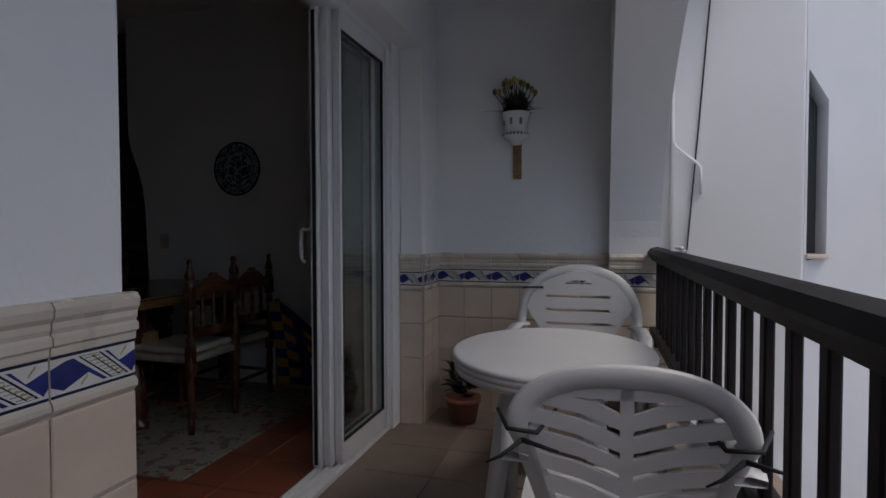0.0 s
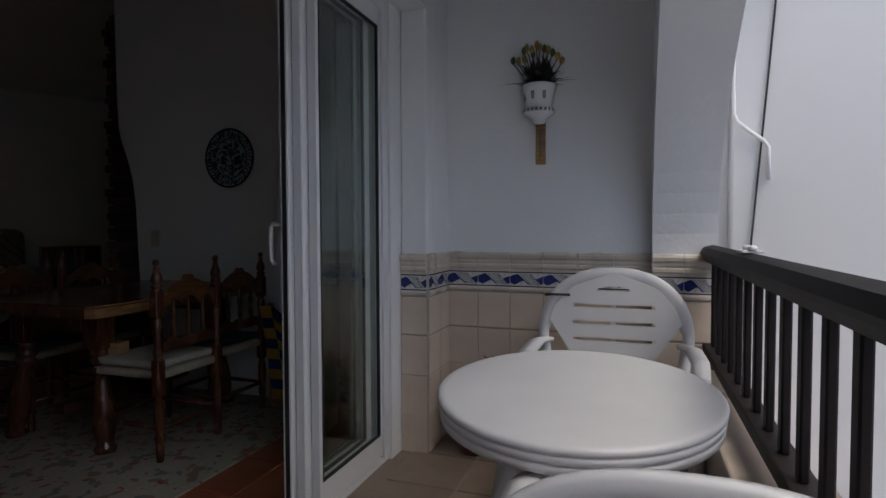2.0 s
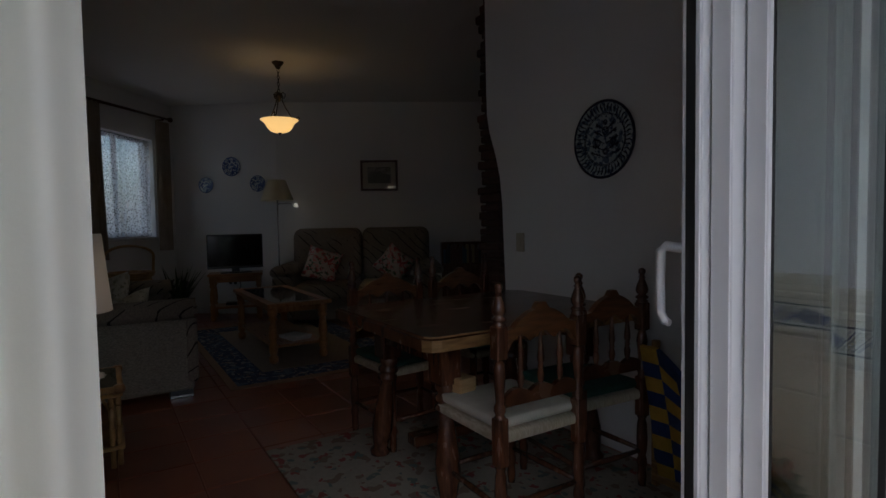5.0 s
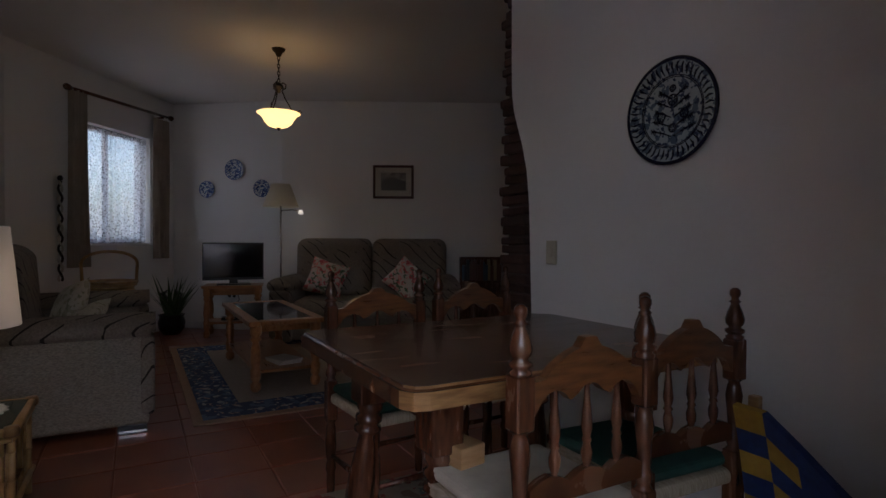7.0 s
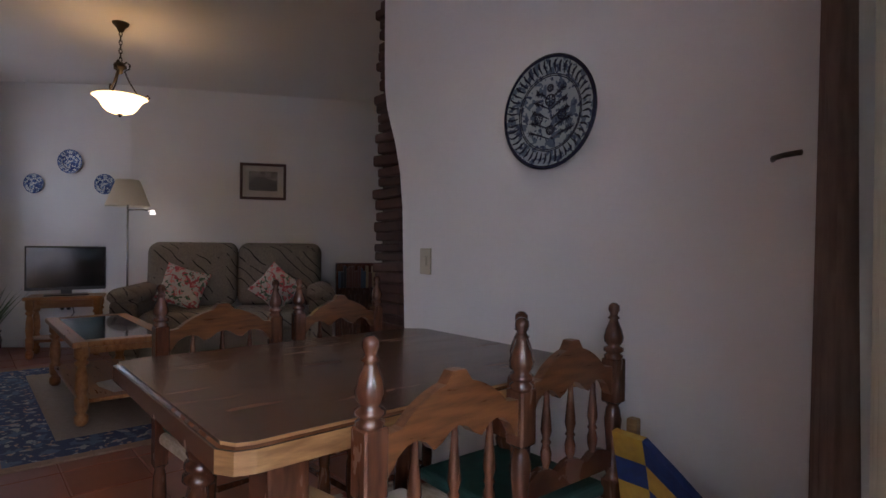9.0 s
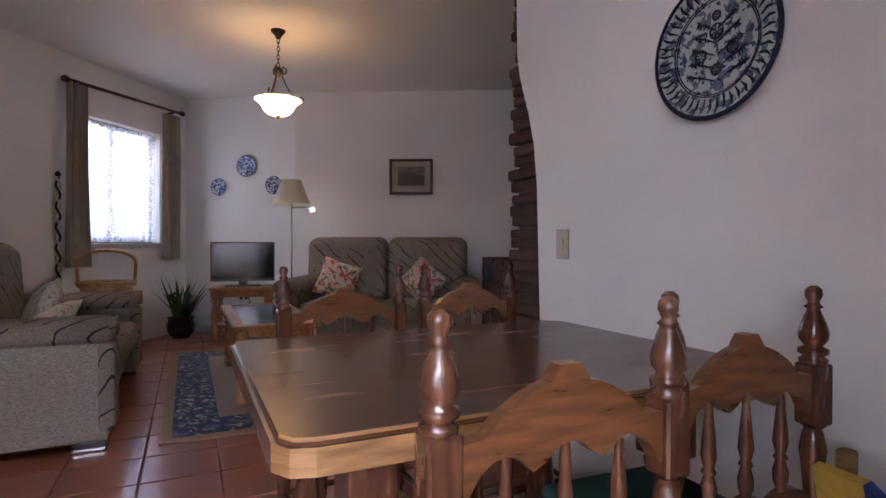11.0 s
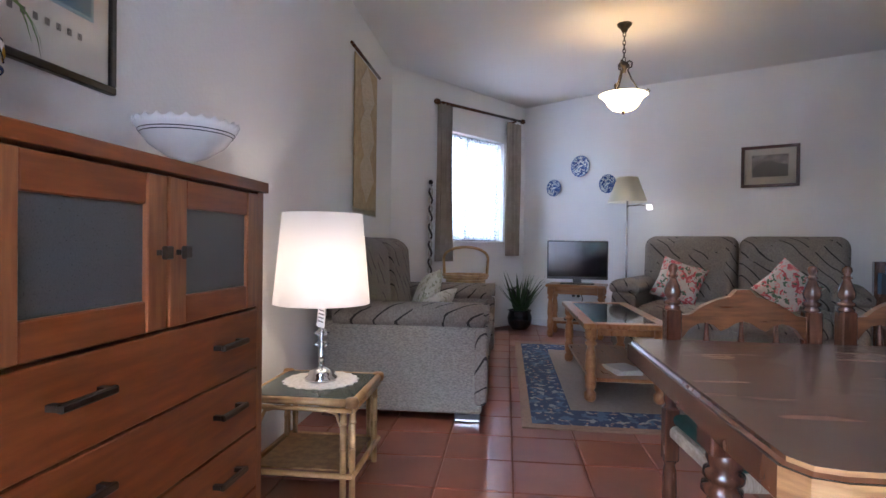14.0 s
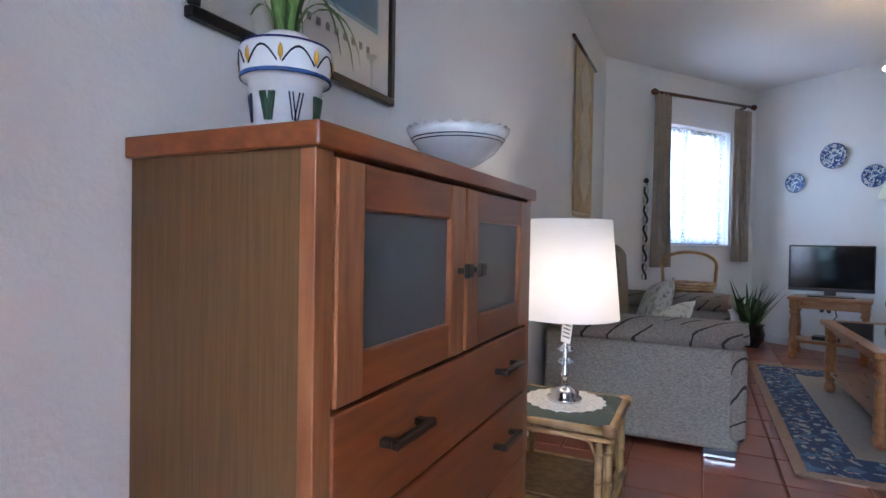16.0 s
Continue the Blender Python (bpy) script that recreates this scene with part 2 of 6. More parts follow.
def translucent_mat(name, c, through_weight, holes=0.0, scale=60.0, emit=None, power=0.0):
    m = bpy.data.materials.new(name)
    m.use_nodes = True
    nt, b = nodes_of(m)
    out = nt.nodes["Material Output"]
    b.inputs["Base Color"].default_value = (*c, 1)
    b.inputs["Roughness"].default_value = 0.7
    if emit:
        b.inputs["Emission Color"].default_value = (*emit, 1)
        b.inputs["Emission Strength"].default_value = power
    tl = nt.nodes.new("ShaderNodeBsdfTranslucent")
    tl.inputs[0].default_value = (*c, 1)
    mx = nt.nodes.new("ShaderNodeMixShader")
    mx.inputs[0].default_value = through_weight
    nt.links.new(b.outputs[0], mx.inputs[1])
    nt.links.new(tl.outputs[0], mx.inputs[2])
    last = mx.outputs[0]
    if holes:
        tc = nt.nodes.new("ShaderNodeTexCoord")
        n = nt.nodes.new("ShaderNodeTexVoronoi")
        n.inputs["Scale"].default_value = scale
        nt.links.new(tc.outputs["Object"], n.inputs["Vector"])
        mr = nt.nodes.new("ShaderNodeMapRange")
        mr.inputs[1].default_value, mr.inputs[2].default_value = 0.25, 0.6
        mr.inputs[3].default_value, mr.inputs[4].default_value = holes, holes * 0.35
        nt.links.new(n.outputs[0], mr.inputs[0])
        tr = nt.nodes.new("ShaderNodeBsdfTransparent")
        m2 = nt.nodes.new("ShaderNodeMixShader")
        nt.links.new(mr.outputs[0], m2.inputs[0])
        nt.links.new(last, m2.inputs[1])
        nt.links.new(tr.outputs[0], m2.inputs[2])
        last = m2.outputs[0]
    nt.links.new(last, out.inputs[0])
    return m


lace = translucent_mat("lace_net", (0.85, 0.86, 0.9), 0.6, 0.75, 45)
shade_cream = translucent_mat("cream_shade", (0.88, 0.84, 0.72), 0.5)
shade_white = translucent_mat("white_linen_shade", (0.82, 0.78, 0.74), 0.5, emit=(1.0, 0.90, 0.82), power=0.009)
bowl_glass = translucent_mat("opal_bowl", (0.85, 0.7, 0.45), 0.6, emit=(1.0, 0.70, 0.33), power=0.42)
glow_tube = mat("lit_reading_lamp", (0.9, 0.9, 0.9), emit=(1.0, 0.95, 0.85), power=0.10)


def patterned(name, ground, ground2, line, scale, width, distort, rough=0.9, stretch=(1, 1, 1)):
    """Cloth with wandering dark strokes on a mottled ground."""
    m = mat(name, ground, ground2, rough, scale=90, bump=0.5, fine=260)
    nt, b = nodes_of(m)
    base = b.inputs["Base Color"].links[0].from_socket
    tc = nt.nodes.new("ShaderNodeTexCoord")
    mp = nt.nodes.new("ShaderNodeMapping")
    mp.inputs["Scale"].default_value = stretch
    nt.links.new(tc.outputs["Object"], mp.inputs[0])
    w = nt.nodes.new("ShaderNodeTexWave")
    w.bands_direction = 'DIAGONAL'
    w.inputs["Scale"].default_value = scale
    w.inputs["Distortion"].default_value = distort
    w.inputs["Detail"].default_value = 1.0
    w.inputs["Detail Scale"].default_value = 0.8
    nt.links.new(mp.outputs[0], w.inputs["Vector"])
    gate = nt.nodes.new("ShaderNodeTexNoise")
    gate.inputs["Scale"].default_value = 4.5
    nt.links.new(tc.outputs["Object"], gate.inputs["Vector"])
    a = nt.nodes.new("ShaderNodeMath")
    a.operation = 'GREATER_THAN'
    a.inputs[1].default_value = 1 - width
    nt.links.new(w.outputs["Fac"], a.inputs[0])
    g = nt.nodes.new("ShaderNodeMath")
    g.operation = 'GREATER_THAN'
    g.inputs[1].default_value = 0.47
    nt.links.new(gate.outputs["Fac"], g.inputs[0])
    mul = nt.nodes.new("ShaderNodeMath")
    mul.operation = 'MULTIPLY'
    nt.links.new(a.outputs[0], mul.inputs[0])
    nt.links.new(g.outputs[0], mul.inputs[1])
    mx = nt.nodes.new("ShaderNodeMixRGB")
    mx.inputs[2].default_value = (*line, 1)
    nt.links.new(mul.outputs[0], mx.inputs[0])
    nt.links.new(base, mx.inputs[1])
    nt.links.new(mx.outputs[0], b.inputs["Base Color"])
    return m


def blotched(name, ground, spots, scale, rough=0.85):
    """Ground with scattered blotches of several colours, for printed flowers and woven motifs."""
    m = mat(name, ground, None, rough, scale=40, bump=0.3, fine=250)
    nt, b = nodes_of(m)
    last = b.inputs["Base Color"].links[0].from_socket
    tc = nt.nodes.new("ShaderNodeTexCoord")
    for k, (c, s, cut) in enumerate(spots):
        mp = nt.nodes.new("ShaderNodeMapping")
        mp.inputs["Location"].default_value = (3.1 * k, 1.7 * k, 5.3 * k)
        nt.links.new(tc.outputs["Object"], mp.inputs[0])
        v = nt.nodes.new("ShaderNodeTexNoise")
        v.inputs["Scale"].default_value = scale * s
        v.inputs["Detail"].default_value = 2
        nt.links.new(mp.outputs[0], v.inputs["Vector"])
        g = nt.nodes.new("ShaderNodeMath")
        g.operation = 'GREATER_THAN'
        g.inputs[1].default_value = cut
        nt.links.new(v.outputs["Fac"], g.inputs[0])
        mx = nt.nodes.new("ShaderNodeMixRGB")
        mx.inputs[2].default_value = (*c, 1)
        nt.links.new(g.outputs[0], mx.inputs[0])
        nt.links.new(last, mx.inputs[1])
        last = mx.outputs[0]
    nt.links.new(last, b.inputs["Base Color"])
    return m


sofa_cloth = patterned("sofa_leaf_cloth", (0.27, 0.235, 0.195), (0.18, 0.155, 0.13), (0.030, 0.025, 0.022), 4.6, 0.032, 5.0)
sofa_plain = mat("sofa_plain_cloth", (0.36, 0.325, 0.275), (0.20, 0.18, 0.15), 0.95, scale=70, stretch=(1, 1, 3), bump=0.6, fine=280)
rose_cloth = blotched("rose_print", (0.62, 0.56, 0.50), (((0.50, 0.10, 0.11), 1.0, 0.56), ((0.10, 0.16, 0.10), 1.2, 0.60), ((0.70, 0.28, 0.26), 1.6, 0.62)), 17)
pale_cloth = blotched("pale_flower_print", (0.60, 0.57, 0.48), (((0.42, 0.40, 0.30), 1.0, 0.55), ((0.30, 0.30, 0.22), 1.4, 0.62)), 17)
rug_blue = blotched("rug_border", (0.045, 0.075, 0.16), (((0.34, 0.36, 0.38), 1.0, 0.60), ((0.40, 0.30, 0.27), 1.1, 0.63), ((0.10, 0.16, 0.26), 0.8, 0.58)), 19, 0.95)
rug_field = mat("rug_field", (0.40, 0.33, 0.27), (0.34, 0.28, 0.225), 0.95, scale=50, bump=0.5, fine=250)
rug_edge = mat("rug_edge", (0.36, 0.24, 0.17), (0.30, 0.2, 0.14), 0.95, scale=50, bump=0.5, fine=250)
rug_scroll = blotched("scroll_rug", (0.32, 0.285, 0.235), (((0.20, 0.14, 0.11), 0.9, 0.60), ((0.26, 0.07, 0.06), 1.3, 0.64), ((0.13, 0.16, 0.15), 1.0, 0.63)), 13, 0.95)
plate_ground = blotched("plate_ground", (0.40, 0.46, 0.48), (((0.11, 0.15, 0.20), 1.0, 0.55), ((0.05, 0.07, 0.12), 1.4, 0.60)), 34, 0.2)
plate_blue = blotched("blue_flower_glaze", (0.58, 0.61, 0.66), (((0.05, 0.08, 0.22), 1.0, 0.52), ((0.10, 0.17, 0.36), 1.5, 0.56)), 38, 0.15)
cotton_blue = mat("blue_canvas", (0.018, 0.045, 0.17), (0.012, 0.03, 0.12), 0.9, scale=40, bump=0.4, fine=300)
cotton_yellow = mat("yellow_canvas", (0.48, 0.30, 0.045), (0.40, 0.24, 0.035), 0.9, scale=40, bump=0.4, fine=300)


# ---- building helpers ----
def mesh_of(name, bm, mats):
    bmesh.ops.recalc_face_normals(bm, faces=bm.faces)
    me = bpy.data.meshes.new(name)
    bm.to_mesh(me)
    bm.free()
    for m in mats if isinstance(mats, (list, tuple)) else [mats]:
        me.materials.append(m)
    return me


def part(name, bm, mats, parent=None, label="", m=None, smooth=False):
    ob = new(name, mesh_of(name, bm, mats))
    if smooth:
        for p in ob.data.polygons:
            p.use_smooth = True
    if m is not None:
        ob.matrix_local = m
    if parent is not None:
        ob.parent = parent
    if label:
        ob["label"] = label
    return ob


def empty(name, m, label, category, group="", kind=""):
    ob = new(name)
    ob.empty_display_size = 0.1
    ob.matrix_world = m
    return tagged(ob, label, category, group, kind)


def fresh():
    return bmesh.new()


def box(bm, x0, x1, y0, y1, z0, z1, bevel=0.0, seg=2, mi=0, rot=None):
    m = Matrix.Translation(((x0 + x1) / 2, (y0 + y1) / 2, (z0 + z1) / 2))
    if rot is not None:
        m = m @ rot
    r = bmesh.ops.create_cube(bm, size=1, matrix=m @ Matrix.Diagonal((abs(x1 - x0), abs(y1 - y0), abs(z1 - z0), 1)))
    fs = {f for v in r["verts"] for f in v.link_faces}
    if bevel:
        es = {e for f in fs for e in f.edges}
        q = bmesh.ops.bevel(bm, geom=list(es), offset=bevel, segments=seg, affect='EDGES', profile=0.5)
        fs = {f for f in fs if f.is_valid} | set(q["faces"])
    for f in fs:
        f.material_index = mi
    return bm


def boxed(*a, **k):
    return box(fresh(), *a, **k)


def lathe(bm, prof, n=20, m=None, mi=0):
    """A surface of revolution about z from (radius, height) pairs."""
    m = m or Matrix()
    rings = []
    for r, z in prof:
        if r < 1e-5:
            rings.append([bm.verts.new(m @ Vector((0, 0, z)))])
        else:
            rings.append([bm.verts.new(m @ Vector((r * math.cos(2 * math.pi * k / n), r * math.sin(2 * math.pi * k / n), z))) for k in range(n)])
    for a, b in zip(rings, rings[1:]):
        for k in range(n):
            j = (k + 1) % n
            if len(a) == 1 and len(b) == 1:
                continue
            f = [a[0], b[j], b[k]] if len(a) == 1 else [a[k], a[j], b[0]] if len(b) == 1 else [a[k], a[j], b[j], b[k]]
            fc = bm.faces.new(f)
            fc.material_index = mi
            fc.smooth = True
    return bm


def tube(bm, pts, r, n=8, mi=0, closed=False):
    """A round bar along a line of points; r is one radius or one for each point."""
    pts = [Vector(p) for p in pts]
    rr = r if isinstance(r, (list, tuple)) else [r] * len(pts)
    rings = []
    side = None
    for k, p in enumerate(pts):
        a = pts[k - 1] if (k or closed) else p
        b = pts[(k + 1) % len(pts)] if (k + 1 < len(pts) or closed) else p
        d = (b - a).normalized()
        if side is None:
            side = d.orthogonal().normalized()
        side = (side - d * side.dot(d)).normalized()
        up = d.cross(side)
        rings.append([bm.verts.new(p + rr[k] * (side * math.cos(2 * math.pi * q / n) + up * math.sin(2 * math.pi * q / n))) for q in range(n)])
    pairs = list(zip(rings, rings[1:])) + ([(rings[-1], rings[0])] if closed else [])
    for a, b in pairs:
        for q in range(n):
            f = bm.faces.new([a[q], a[(q + 1) % n], b[(q + 1) % n], b[q]])
            f.smooth, f.material_index = True, mi
    if not closed:
        for ring in (rings[0], rings[-1]):
            f = bm.faces.new(ring)
            f.material_index = mi
    return bm


def slab(bm, outline, axis, a, b, mi=0):
    """A prism: a flat outline of (u, v) pairs, from a to b along the axis 'x', 'y' or 'z'."""
    def at(u, v, w):
        return {"x": (w, u, v), "y": (u, w, v), "z": (u, v, w)}[axis]
    low = [bm.verts.new(at(u, v, a)) for u, v in outline]
    high = [bm.verts.new(at(u, v, b)) for u, v in outline]
    fs = [bm.faces.new(low), bm.faces.new(high)]
    n = len(outline)
    for k in range(n):
        fs.append(bm.faces.new([low[k], low[(k + 1) % n], high[(k + 1) % n], high[k]]))
    for f in fs:
        f.material_index = mi
    return bm


def arc(cx, cy, r, a0, a1, n, ry=None):
    return [(cx + r * math.cos(radians(a0 + (a1 - a0) * k / n)), cy + (ry or r) * math.sin(radians(a0 + (a1 - a0) * k / n))) for k in range(n + 1)]


def cloth(bm, p0, p1, z0, z1, folds, depth, n=90, rows=14, seed=0, flare=0.0, mi=0, thick=0.0):
    """A hanging, folded cloth from p0 to p1 in plan, between two heights."""
    rnd = random.Random(seed)
    p0, p1 = Vector((*p0, 0)), Vector((*p1, 0))
    d = p1 - p0
    nrm = Vector((-d.y, d.x, 0)).normalized()
    ph = [rnd.uniform(0, 6.28) for _ in range(4)]
    grid = []
    for j in range(rows + 1):
        v = j / rows
        row = []
        for k in range(n + 1):
            u = k / n
            w = math.sin(u * folds * 6.283 + ph[0] + 0.5 * math.sin(v * 2 + ph[1])) * depth
            w += math.sin(u * folds * 2.3 * 6.283 + ph[2] + v) * depth * 0.3 + math.sin(v * 3 + u * 4 + ph[3]) * depth * 0.35
            uu = 0.5 + (u - 0.5) * (1 + flare * v)
            row.append(bm.verts.new(p0 + d * uu + nrm * w * (0.55 + 0.45 * v) + Vector((0, 0, z1 + (z0 - z1) * v))))
        grid.append(row)
    for j in range(rows):
        for k in range(n):
            f = bm.faces.new([grid[j][k], grid[j][k + 1], grid[j + 1][k + 1], grid[j + 1][k]])
            f.smooth, f.material_index = True, mi
    return bm


def pillow(bm, w, h, t, m=None, n=10, mi=0):
    """A stuffed square cushion, pointed at its corners."""
    m = m or Matrix()
    sides = []
    for s in (1, -1):
        g = []
        for j in range(n + 1):
            row = []
            for k in range(n + 1):
                u, v = 2 * k / n - 1, 2 * j / n - 1
                puff = (max(0, 1 - u * u) * max(0, 1 - v * v)) ** 0.45
                pin = 1 - 0.09 * (1 - abs(u)) * (v * v) ** 2 - 0.0 * u
                pin2 = 1 - 0.09 * (1 - abs(v)) * (u * u) ** 2
                row.append(bm.verts.new(m @ Vector((u * w / 2 * pin2, s * t / 2 * puff, v * h / 2 * pin))))
            g.append(row)
        for j in range(n):
            for k in range(n):
                f = bm.faces.new([g[j][k], g[j][k + 1], g[j + 1][k + 1], g[j + 1][k]])
                f.smooth, f.material_index = True, mi
        sides.append(g)
    bmesh.ops.remove_doubles(bm, verts=bm.verts[:], dist=1e-4)
    return bm


def blade(bm, base, lean, turn, length, width, droop, n=6, mi=0, fold=0.25):
    """One long leaf that bends over."""
    d = Vector((math.cos(turn), math.sin(turn), 0))
    s = Vector((-d.y, d.x, 0))
    p, a = Vector(base), lean
    left, mid, right = [], [], []
    for k in range(n + 1):
        u = k / n
        w = width * (0.55 + 0.45 * math.sin(math.pi * min(1, u * 1.2 + 0.1))) * (1 - u) ** 0.55 + 0.0005
        up = d * -math.sin(a) + Vector((0, 0, math.cos(a)))
        left.append(bm.verts.new(p + s * w))
        mid.append(bm.verts.new(p - up.cross(s) * 0 - Vector((0, 0, fold * w))))
        right.append(bm.verts.new(p - s * w))
        step = d * math.sin(a) + Vector((0, 0, math.cos(a)))
        p = p + step * (length / n)
        a += droop / n
    for k in range(n):
        for x, y in ((left, mid), (mid, right)):
            f = bm.faces.new([x[k], y[k], y[k + 1], x[k + 1]])
            f.smooth, f.material_index = True, mi
    return bm


def text_on(name, body, size, m, material, parent, extrude=0.0005):
    cu = bpy.data.curves.new(name, 'FONT')
    cu.body, cu.size, cu.extrude = body, size, extrude
    cu.align_x = 'CENTER'
    cu.materials.append(material)
    ob = new(name, cu)
    ob.matrix_local = m
    ob.parent = parent
    return ob

# ---- structure ----
CEIL = 2.82
DOOR_X = -0.02


def structure(name, bm, mats, label, category):
    return tagged(part(name, bm, mats), label, category, kind="structure")


# floors
structure("floor", slab(fresh(), [(-0.083, -1.6), (-0.083, 6.6), (-8.6, 6.6), (-8.6, -1.6)], "z", -0.2, -0.008),
          grout_dark, "brown mortar bed under terracotta floor tiles", "floor")
structure("terrace_floor", boxed(-0.082, 2.0, -3.2, 3.3, -0.2, -0.008), patio_tile, "mortar bed of the tiled terrace floor", "floor")
structure("ground", boxed(-120, 120, -120, 120, -6.4, -6.2), outdoor_plaster, "pale street ground far below the terrace", "ground")
# ceilings
structure("ceiling", slab(fresh(), [(-0.2, -0.2), (-0.2, 6.6), (-8.6, 6.6), (-8.6, -0.2)], "z", CEIL, CEIL + 0.2),
          ceiling_paint, "plain white painted living room ceiling", "ceiling")
structure("terrace_ceiling", boxed(-0.18, 1.95, -3.2, 3.2, 2.70, 3.02), outdoor_plaster, "white plastered terrace ceiling", "ceiling")

# the wall between terrace and room, with the wide door opening
outer = structure("wall_terrace", boxed(-0.16, 0.2, -3.2, 0.545, -0.1, CEIL, 0.012), outdoor_plaster, "rough white plaster wall beside the terrace door", "wall")
structure("wall_pillar", boxed(-0.16, 0.2, 2.735, 3.4, -0.1, CEIL, 0.012), outdoor_plaster, "white plaster pillar beside the terrace door", "wall")
structure("wall_pillar_face", boxed(0.06, 0.199, 2.645, 2.74, -0.1, CEIL, 0.01), outdoor_plaster, "white plaster reveal of the terrace door", "wall")
structure("wall_pillar_reveal", boxed(-0.16, 0.058, 2.525, 2.74, -0.1, 2.2), outdoor_plaster, "white plaster reveal behind the door jamb", "wall")
structure("wall_lintel", boxed(-0.16, 0.198, 0.57, 2.74, 2.2, CEIL), outdoor_plaster, "white plaster lintel over the terrace door", "wall")
structure("wall_terrace_end", boxed(0.2, 1.579, 2.965, 3.25, -0.1, 2.9), outdoor_plaster, "white plaster wall at the end of the terrace", "wall")
structure("wall_terrace_back", boxed(0.2, 1.9, -3.3, -3.1, -0.1, 2.9), outdoor_plaster, "white plaster wall at the near end of the terrace", "wall")

# the arch over the parapet, springing from the end wall
arch = [(2.966, 0.0), (2.966, 2.7), (-3.0, 2.7), (-3.0, 0.0), (-1.87, 0.0), (-1.87, 1.0)]
arch += [(0.5 - 2.37 * math.cos(radians(4 * k)), 1.0 + 1.34 * math.sin(radians(4 * k))) for k in range(1, 45)] + [(2.87, 1.0), (2.87, 0.0)]
structure("wall_pier", slab(fresh(), arch, "x", 1.25, 1.526), outdoor_plaster, "curved white plaster pier and arch over the terrace railing", "wall")
structure("parapet", boxed(1.40, 1.60, -3.1, 2.87, -0.1, 0.50, 0.01), dado_tile, "low tiled parapet under the terrace railing", "parapet")

# room walls
structure("wall_south", boxed(-5.9, -0.16, 0.22, 0.42, -0.1, CEIL), plaster, "white textured plaster living room wall", "wall")


def wall_between(name, p, q, label, t=0.2, top=CEIL, hole=None):
    """A wall whose room side runs from p to q, thick to the left of that way."""
    p, q = Vector((*p, 0)), Vector((*q, 0))
    d = (q - p).normalized()
    back = Vector((-d.y, d.x, 0)) * t
    L = (q - p).length
    m = Matrix(((d.x, back.x / t, 0, p.x), (d.y, back.y / t, 0, p.y), (0, 0, 1, 0), (0, 0, 0, 1)))
    bm = fresh()
    if hole:
        u0, u1, z0, z1 = hole
        for a, b, c, e in ((0, u0, -0.1, top), (u1, L, -0.1, top), (u0, u1, -0.1, z0), (u0, u1, z1, top)):
            box(bm, a, b, 0, t, c, e)
    else:
        box(bm, 0, L, 0, t, -0.1, top)
    o = structure(name, bm, plaster, label, "wall")
    o.matrix_world = m
    return o, m, L


B0, B1, B2, B3 = (-5.87, 0.42), (-7.75, 1.80), (-6.85, 2.95), (-5.05, 6.35)
WIN = (0.72, 1.88, 1.07, 2.30)
win_wall, WM, WL = wall_between("wall_window", B0, B1, "white plaster wall with a small window", hole=WIN)
plate_wall, PM, PL = wall_between("wall_plates", B1, B2, "white plaster wall behind the television")
sofa_wall, SM, SL = wall_between("wall_sofa", B2, B3, "white plaster wall behind the sofa")
structure("wall_alcove_end", boxed(-5.3, -2.1, 6.35, 6.55, -0.1, CEIL), plaster, "plain white wall closing the alcove", "wall")
structure("wall_alcove_side", boxed(-2.2, -2.0, 3.35, 6.36, -0.1, CEIL), plaster, "plain white wall closing the alcove", "wall")

# the wall with the large plate ends in an uneven arch edge
edge = [(-2.23, -0.1), (-2.235, 0.5), (-2.25, 0.8), (-2.262, 1.05), (-2.272, 1.3), (-2.295, 1.48), (-2.335, 1.62), (-2.375, 1.72), (-2.405, 1.80), (-2.425, 1.90), (-2.43, 2.05), (-2.432, 2.3), (-2.436, CEIL)]
structure("wall_north", slab(fresh(), edge + [(-0.16, CEIL), (-0.16, -0.1)], "y", 3.15, 3.35), plaster,
          "white plaster dining wall ending in an uneven arched edge", "wall")
structure("baseboard", boxed(-1.18, -0.002, -0.012, 0.0, 0, 0.075), ceramic, "white skirting below the plate wall", "baseboard").matrix_world = PM @ Matrix.Translation((1.3, -0.001, 0))

# the neighbouring building across the gap
house = empty("neighbour_building", pose(0, 0, 0), "white rendered neighbouring house with a narrow window", "building")
nb = fresh()
box(nb, 1.58, 2.235, 2.895, 3.35, -6.2, 9, 0.012)
box(nb, 2.10, 3.02, 5.36, 5.6, -6.2, 9)
part("wall", nb, neighbour_render, house)
nb = fresh()
slab(nb, [(3.021, -6.2), (3.021, 9), (3.04, 9), (3.04, -6.2)], "y", 5.35, 5.8)
slab(nb, [(3.20, -6.2), (3.20, 9), (9.0, 9), (9.0, -6.2)], "y", 5.35, 5.8)
slab(nb, [(3.04, -6.2), (3.04, 0.86), (3.20, 0.90), (3.20, -6.2)], "y", 5.35, 5.8)
slab(nb, [(3.04, 2.62), (3.04, 9), (3.20, 9), (3.20, 2.32)], "y", 5.35, 5.8)
part("wall", nb, neighbour_render, house)
part("wall", boxed(4.2, 9.6, -14, 3.2, -6.2, 2.4), neighbour_render, house)
wnd = part("window", boxed(3.06, 3.30, 5.62, 5.66, 0.7, 3.1), frosted, house, "dark recessed window")
part("sill", boxed(3.03, 3.21, 5.30, 5.6, 0.88, 0.92, 0.008), dado_tile, wnd, "pinkish tiled window sill")
pipe = fresh()
